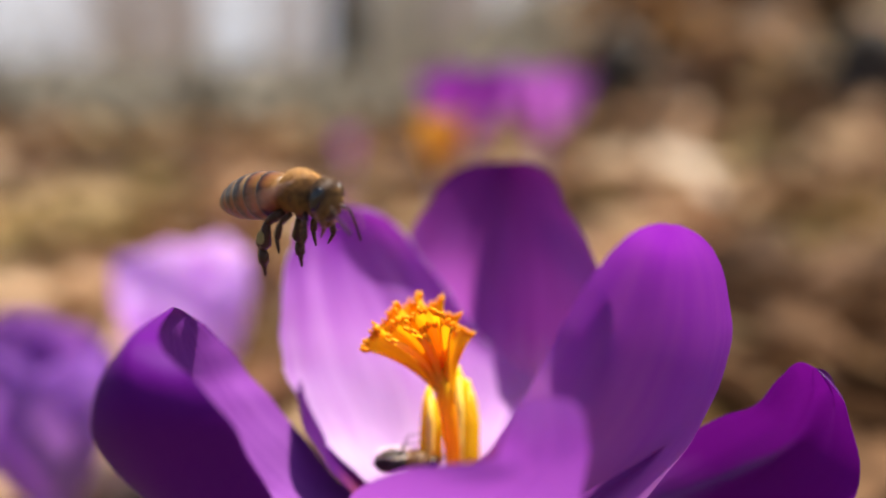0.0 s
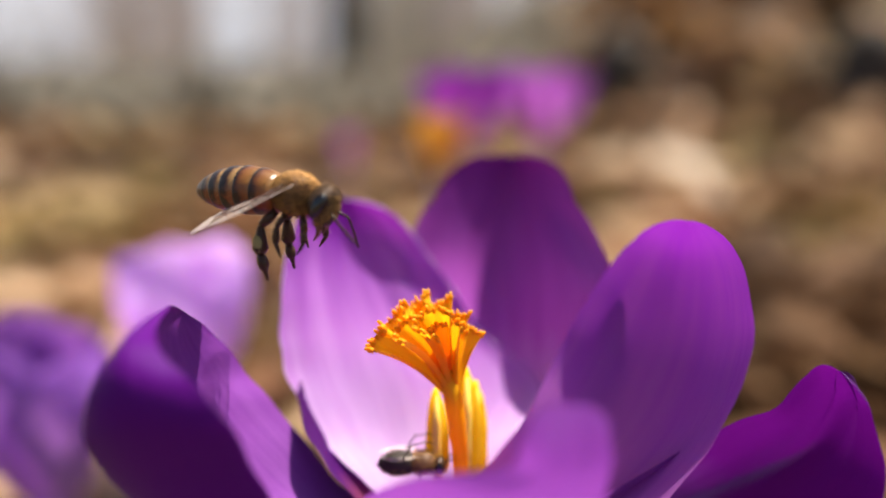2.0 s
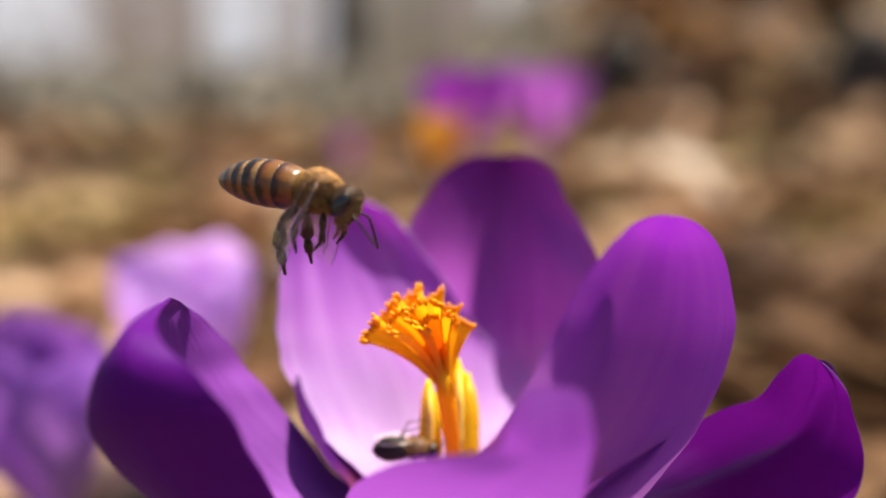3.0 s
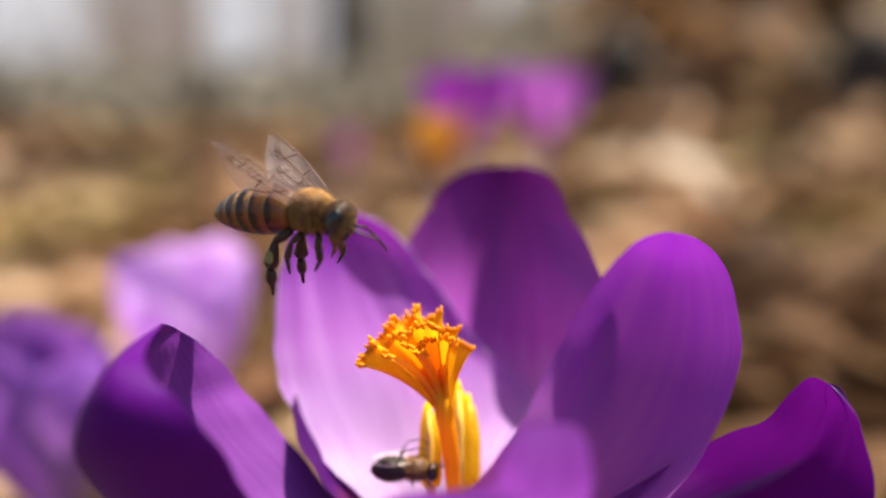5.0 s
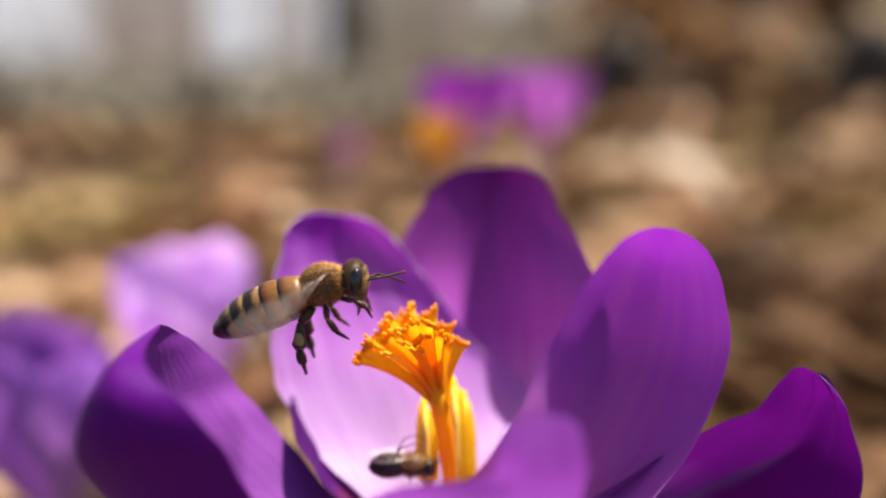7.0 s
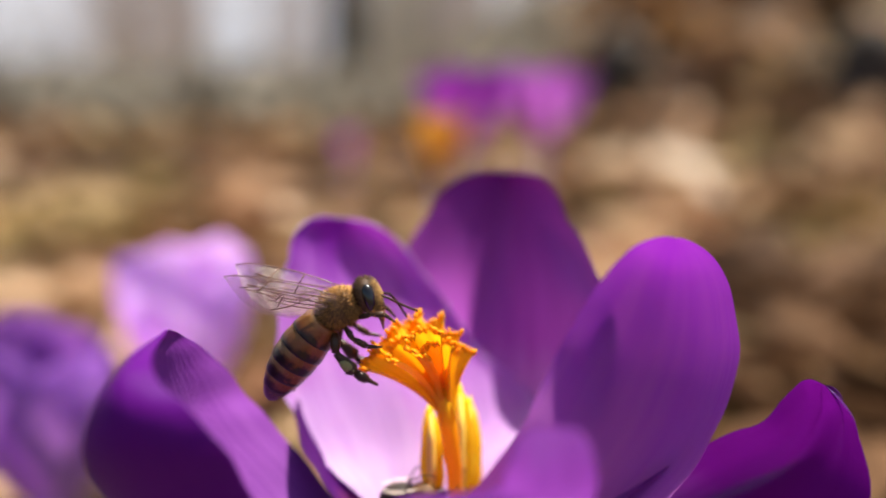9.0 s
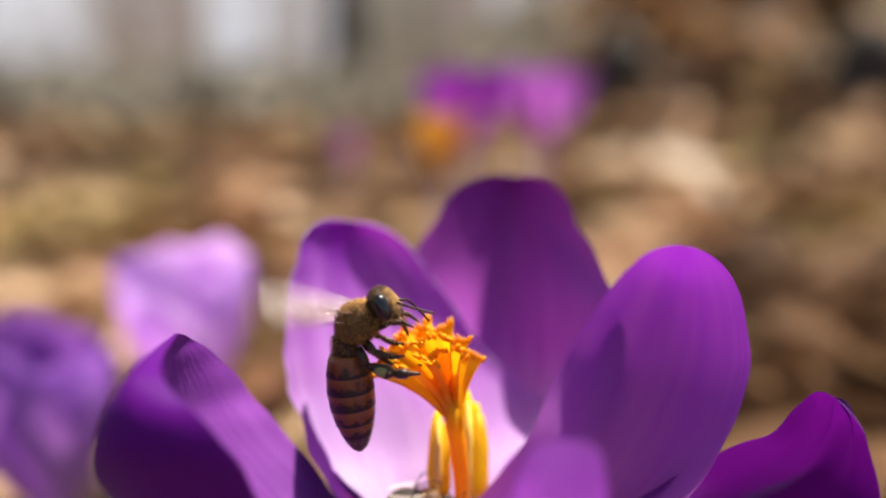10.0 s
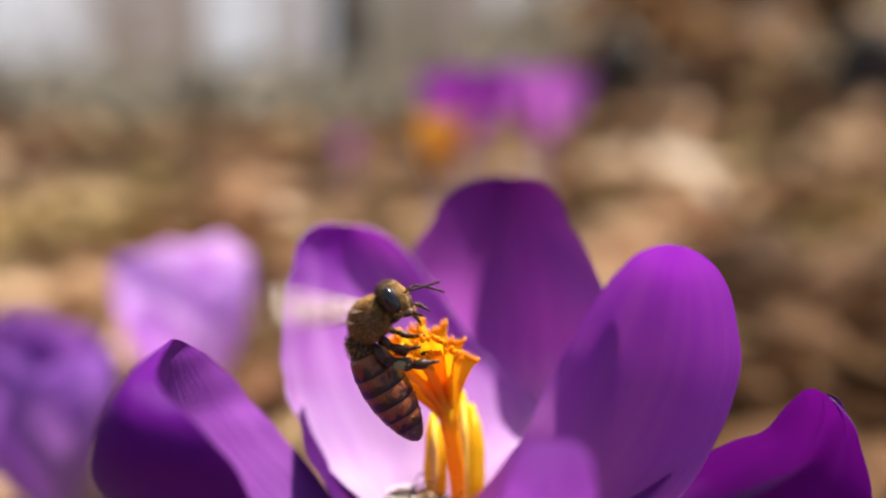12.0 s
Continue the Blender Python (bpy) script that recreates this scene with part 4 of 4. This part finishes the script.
    part("fur", g, M_BANDFUR, abdomen, "tan hair bands")
    part("waist_fur", fuzz(Geo(), (0.4, 0, 0.1), (1.3, 1.0, 1.0), 900, 0.45, rnd, None, 0.3), M_FUR, abdomen, "tawny fur round the waist")
    # legs
    legs = {}
    for y in (1, -1):
        tag = "near" if y < 0 else "far"
        legs["fore", tag] = leg(bee, "fore_leg", [(1.15, y * 0.8, -1.35), (1.65, y * 1.35, -2.2), (1.75, y * 1.45, -3.2), (1.2, y * 1.4, -4.1)], 0.25)
        legs["mid", tag] = leg(bee, "middle_leg", [(-0.2, y * 1.0, -1.45), (-0.6, y * 1.7, -2.2), (-0.8, y * 1.8, -3.4), (-0.5, y * 1.8, -4.5)], 0.28)
        legs["hind", tag] = leg(bee, "hind_leg", [(-1.15, y * 0.9, -1.35), (-2.2, y * 1.6, -2.2), (-2.6, y * 1.8, -4.3), (-2.4, y * 1.8, -6.3)], 0.42, True)
    wings = {}
    for y in (1, -1):
        tag = "near" if y < 0 else "far"
        wings["fore", tag] = wing(bee, "fore_wing", 8.4, 2.8, False, -y)
        wings["hind", tag] = wing(bee, "hind_wing", 5.8, 2.0, True, -y)
    return bee, head, antennae, abdomen, legs, wings


honey_bee, bee_head, bee_antennae, bee_abdomen, bee_legs, bee_wings = build_bee()


# ---------------------------------------------------------------- small dark bee at the foot of the flower
def build_small_bee():
    rnd = random.Random(31)
    bee = thing("solitary_bee", "small dark bee resting at the foot of the stigma", "bee")
    thorax = part("thorax", Geo().ball((0, 0, 0), (1.45 * MM, 1.20 * MM, 1.20 * MM), 16, 10), M_THORAX, bee)
    part("fur", fuzz(Geo(), (0, 0, 0), (1.45, 1.2, 1.2), 1300, 0.42, rnd, None, 0.3, 0.022), M_FUR, thorax, "tawny fur")
    head = part("head", Geo().ball((0, 0, 0), (0.7 * MM, 1.05 * MM, 1.0 * MM), 14, 10), M_CHITIN, bee)
    head.location = mm(1.8, 0, -0.3)
    for y in (1, -1):
        part("eye", Geo().ball(mm(0.1, y * 0.75, 0.05), (0.40 * MM, 0.32 * MM, 0.7 * MM), 12, 8), M_EYE, head)
        part("antenna", rod([(0.4, y * 0.2, 0.2), (0.8, y * 0.5, 0.7), (1.6, y * 0.8, 1.3), (2.2, y * 0.9, 2.0)], [0.07, 0.07, 0.08, 0.06], 6), M_CHITIN, head)
    abdomen = part("abdomen", rod([(-0.7, 0, 0), (-1.3, 0, 0), (-2.4, 0, -0.05), (-3.4, 0, -0.15), (-4.3, 0, -0.3), (-4.9, 0, -0.4)], [0.75, 1.15, 1.35, 1.25, 0.85, 0.1], 18), M_BUG, bee, "dark brown hairy abdomen")
    part("fur", fuzz(Geo(), (-2.7, 0, -0.1), (1.9, 1.25, 1.25), 700, 0.30, rnd, lambda d: d.z > 0.0, 0.8, 0.02), M_DARKFUR, abdomen, "dark hair on the back")
    part("flank_hair", fuzz(Geo(), (-2.5, 0, -0.15), (1.9, 1.25, 1.25), 700, 0.32, rnd, lambda d: d.z < 0.1, 0.6, 0.02), M_PALEFUR, abdomen, "tan hair on the flanks")
    for y in (1, -1):
        for x, way in ((0.6, 0.9), (0, -0.1), (-0.6, -1.0)):
            q = [(x, y * 0.7, -0.5), (x + way * 0.6, y * 1.3, -0.2), (x + way * 1.2, y * 1.4, -1.0), (x + way * 1.6, y * 1.2, -1.6)]
            if x < 0:                                   # hind legs lifted over the back
                q = [(-1.2, y * 0.8, 0.3), (-1.8, y * 1.1, 1.0), (-0.9, y * 1.2, 2.5), (0.7, y * 0.9, 2.9), (1.5, y * 0.7, 2.5)]
            part("leg", rod(q, [0.14, 0.12, 0.08, 0.05, 0.04][: len(q)], 6), M_CHITIN, bee)
        rows = [[tuple(mm(-0.2 - 4.6 * s, y * (0.35 + (0.2 + 1.3 * u) * math.sin(math.pi * (0.1 + 0.85 * s))), 1.0 - 0.15 * s + 0.1 * u)) + (s, u) for u in (0, 0.33, 0.66, 1)] for s in [k / 10 for k in range(11)]]
        part("wing", Geo().grid(rows), M_WING, bee, "clear folded wing")
    return bee


small_bee = build_small_bee()


# ---------------------------------------------------------------- what moves
FLOWER_ROWS = [
    # t, x, y, z in millimetres, turns in degrees about x, y, z
    (0, -1.34, 70.16, 0.53, -0.12, 1.27, -0.03),
    (0.5, -1.32, 69.74, 0.66, 0.13, 0.98, 0.56),
    (1, -0.89, 69.54, 0.84, 0.77, 0.59, 0.42),
    (1.5, -0.76, 69.00, 1.10, 0.72, 0.88, 0.07),
    (2, -1.32, 68.06, 1.56, 0.33, 1.72, 0.69),
    (2.5, -1.69, 68.44, 1.69, -0.23, 1.97, -0.08),
    (3, -1.72, 69.47, 1.55, -0.17, 1.51, 0.57),
    (5, -0.93, 68.47, 0.04, 0.41, 0.95, -0.23),
    (5.5, -0.96, 68.84, 0.16, 0.15, 1.06, 0.74),
    (6, -0.77, 69.27, 0.10, -0.02, 0.65, 0.45),
    (6.5, -0.00, 69.00, 0.00, 0.00, 0.00, 0.00),
    (7, -0.27, 69.10, -0.02, 0.16, 0.26, 0.62),
    (9, -0.64, 68.88, -0.61, 0.26, 0.88, 0.45),
    (9.5, -0.84, 68.96, -0.79, 0.22, 1.18, -0.05),
    (10, -0.93, 69.07, -1.10, 0.57, 1.55, 0.03),
    (10.5, -0.19, 69.18, -1.37, 0.88, 1.12, -0.47),
    (11, -0.30, 70.09, -1.58, 1.14, 1.14, -0.07),
    (11.5, -0.63, 70.18, -1.58, 1.04, 1.26, -0.10),
    (12, -0.03, 69.76, -1.52, 0.62, 0.68, -0.17),
]
BEE_ROWS = [
    # t, x, y, z in millimetres, roll, pitch, heading in degrees
    (0, -12.08, 64.93, 110.13, 0, -4.3, -37.1), (0.5, -13.07, 64.80, 109.55, 0, -2.2, -38.7), (1, -13.51, 64.86, 109.84, 0, -4.5, -35.6),
    (1.5, -12.85, 64.80, 109.55, 0, 1.0, -35.2), (2, -12.50, 64.88, 109.97, 0, 4.6, -26.0), (2.5, -11.16, 64.84, 109.81, 0, 3.7, -23.1),
    (3, -10.60, 64.94, 110.19, 0, 8.4, -27.1), (3.2, -11.41, 64.88, 109.95, 0, 7.2, -28.4), (4.8, -11.68, 64.51, 108.34, 0, -0.3, -26.3),
    (5, -11.20, 64.55, 108.50, 0, 0.8, -28.0), (5.5, -10.49, 64.46, 108.09, 0, 3.3, -31.8), (6, -11.68, 64.74, 104.83, 0, 9.1, -29.7),
    (6.5, -12.33, 65.80, 102.74, 0, -2.3, -14.1), (7, -10.81, 66.53, 101.52, 0, -17.6, 2.4), (7.2, -9.85, 66.62, 101.93, 0, -16.7, 1.5),
    (8.8, -9.70, 66.03, 99.94, 0, -28.4, -1.8), (9, -9.37, 65.94, 99.47, 0, -32.9, 1.9), (9.5, -8.98, 63.95, 99.31, 0, -40.4, -1.7),
    (10, -7.51, 64.85, 98.50, 0, -44.0, -5.2), (10.5, -6.78, 64.70, 98.22, 0, -56.6, -5.2), (11, -7.96, 64.46, 97.24, 0, -62.6, -6.2),
    (11.5, -8.12, 64.57, 97.64, 0, -63.9, -6.4), (12, -6.43, 64.80, 98.73, 0, -53.7, -4.4),
]
ABDOMEN_ROWS = [
    (0, 0.0), (0.5, 0.0), (1, 0.0), (1.5, 0.0), (2, 0.1), (2.5, 0.1), (3, 0.1), (3.2, 0.0),
    (4.8, 0.1), (5, 0.1), (5.5, 0.0), (6, 0.0), (6.5, 0.0), (7, 0.1), (7.2, 0.1), (8.8, -11.6),
    (9, -14.8), (9.5, -27.0), (10, -48.6), (10.5, -55.5), (11, -65.6), (11.5, -64.4), (12, -64.6),
]
# t, sweep, lift, twist of the near wings, and whether the stroke turns there
WING_ROWS = [
    (0, 20, -25, 20, 0), (0.5, 30, 55, 30, 0), (1, 72, 24, 60, 1), (1.5, 80, 12, 72, 1), (2, 62, -30, -10, 1), (2.5, 35, -75, 10, 0), (3, 30, -70, 10, 0),
    (3.5, 40, 10, 20, 0), (4, 60, 45, 50, 1), (4.5, 30, -60, 10, 0), (5, 74, 30, 62, 1), (5.5, 55, -40, -10, 0), (6, 50, -38, -10, 0), (6.5, 72, 2, 55, 1), (6.8, 66, 34, 55, 1),
    (7, 60, -20, 0, 0), (7.5, 55, 30, 30, 1), (8, 60, -10, 10, 0), (8.5, 75, 25, 40, 1),
]
REST_ROWS = [(9, 84, 46, 64), (9.5, 84, 48, 62), (10, 82, 46, 20), (10.5, 84, 50, 30), (11, 80, 36, 12), (11.5, 82, 46, 10), (12, 80, 52, 4)]
# t, pitch of the head on the body
HEAD_ROWS = [(0, 22), (6, 22), (6.5, 14), (7.2, 22), (8.8, 18), (9.5, 12), (10.5, 16), (11.2, 22), (12, 14)]
# t, droop of the antennae
FEELER_ROWS = [(0, 30), (1, 25), (2, 25), (2.5, 30), (3.2, 20), (4.8, 0), (6, -5), (6.5, -12), (7, -5), (8.8, 45), (9.5, 62), (10.5, 50), (11.2, 55), (12, 32)]
# t, swing of hind, middle and fore legs in degrees; backwards is positive
LEG_ROWS = [(0, 5, 10, 10), (1, 0, 0, 5), (2, -15, -10, 0), (3, -15, -5, 5), (5, 0, 5, 0), (5.5, 0, 0, 5), (6, 25, 10, 10), (6.5, 38, 15, 15), (7, 10, -25, -40), (8, 0, -30, -50),
            (8.8, -10, -35, -50), (9.5, -48, -45, -55), (10.5, -38, -30, -50), (12, -42, -35, -50)]


def wing_row(kind, tag, sweep, lift, twist):
    """A wing's pose on the bee: swept back, lifted and turned about its span."""
    y = -1 if tag == "near" else 1
    root = Matrix.Translation(mm(0.6, y * 1.25, 0.95) if kind == "fore" else mm(-0.35, y * 1.3, 0.75))
    if kind == "hind":
        sweep += 8
    return root @ pose(0, 0, 0, 0, 0, y * (90 + sweep)) @ pose(0, 0, 0, 0, -lift, 0) @ pose(0, 0, 0, -y * twist, 0, 0)


def stroke(t):
    """The wing beat of the hover, one row for each thirtieth of a second."""
    key = min(WING_ROWS, key=lambda r: abs(r[0] - t))
    off = round((t - key[0]) * FPS)
    sweep, lift, twist, turning = key[1:]
    if off == 0:
        return sweep, lift, twist
    beat = (-38 if lift > 0 else 38) if turning else 38 * (1 if off > 0 else -1)
    if abs(off) == 1 and turning:
        return sweep, lift + 0.2 * beat, twist
    if abs(off) == 1 or (abs(off) == 2 and turning):
        return sweep * 0.7 + 12, lift * 0.4 + beat, twist * 0.5
    return (35, 50, 30) if (off + (0 if off > 0 else 1)) % 2 == 0 else (30, -25, 0)


def fanning(t):
    """Short beats of the wings while the bee clings to the stigma."""
    key = min(REST_ROWS, key=lambda r: abs(r[0] - t))
    off = round((t - key[0]) * FPS)
    return key[1], key[2] + 34 * math.sin(0.5 * math.pi * off), key[3]


def motions():
    walk(flower, [(t, pose(x * MM, y * MM, z * MM, a, b, c)) for t, x, y, z, a, b, c in FLOWER_ROWS])
    # the small bee sits in the flower and sways with it, shuffling lower at the end
    shuffle = lambda t: Vector((0, 0, -1.1 * (1 - smooth((t - 0.5) / 4)))) * MM if t < 8 else Vector((0.6, -0.2, -2.4)) * MM
    walk(small_bee, [(t, pose(x * MM, y * MM, z * MM, a, b, c) @ Matrix.Translation(Vector((-3.1, -0.2, 82.6)) * MM + shuffle(t)) @ pose(0, 0, 0, 0, -4, -8)) for t, x, y, z, a, b, c in FLOWER_ROWS])
    walk(honey_bee, [(t, pose(x * MM, y * MM, z * MM, a, b, c)) for t, x, y, z, a, b, c in BEE_ROWS])
    honey_bee.scale = (BEE_SIZE,) * 3
    small_bee.scale = (0.92,) * 3
    walk(bee_abdomen, [(t, Matrix.Translation(mm(-1.30, 0, -0.22) + mm(-1.1, 0, -0.9) * smooth((t - 9) / 1.2)) @ pose(0, 0, 0, -55 * smooth((t - 8.8) / 1.6), a, 0)) for t, a in ABDOMEN_ROWS])
    walk(bee_head, [(t, pose(2.42 * MM, 0, -0.45 * MM, 0, a, 0)) for t, a in HEAD_ROWS])
    for k, antenna in enumerate(bee_antennae):
        hold = antenna.location.copy()
        walk(antenna, [(t, Matrix.Translation(hold) @ pose(0, 0, 0, 0, a + (0 if k else 8), 0)) for t, a in FEELER_ROWS])
    beats = [k / FPS for k in range(int(8.6 * FPS))]
    for (kind, tag), ob in bee_wings.items():
        rows = [(t, wing_row(kind, tag, *stroke(t))) for t in beats]
        rows += [(t, wing_row(kind, tag, a, b, c)) for t, a, b, c in REST_ROWS if t < 9.8]
        rows += [(t, wing_row(kind, tag, *fanning(t))) for t in (9.8 + k / FPS for k in range(int(2.2 * FPS) + 1))]
        walk(ob, rows)
    for (kind, tag), ob in bee_legs.items():
        k = {"hind": 1, "mid": 2, "fore": 3}[kind]
        hip = ob.location.copy()
        lag = 1.0 if tag == "near" else 0.8
        walk(ob, [(row[0], Matrix.Translation(hip) @ pose(0, 0, 0, 0, row[k] * lag, 0)) for row in LEG_ROWS])


motions()
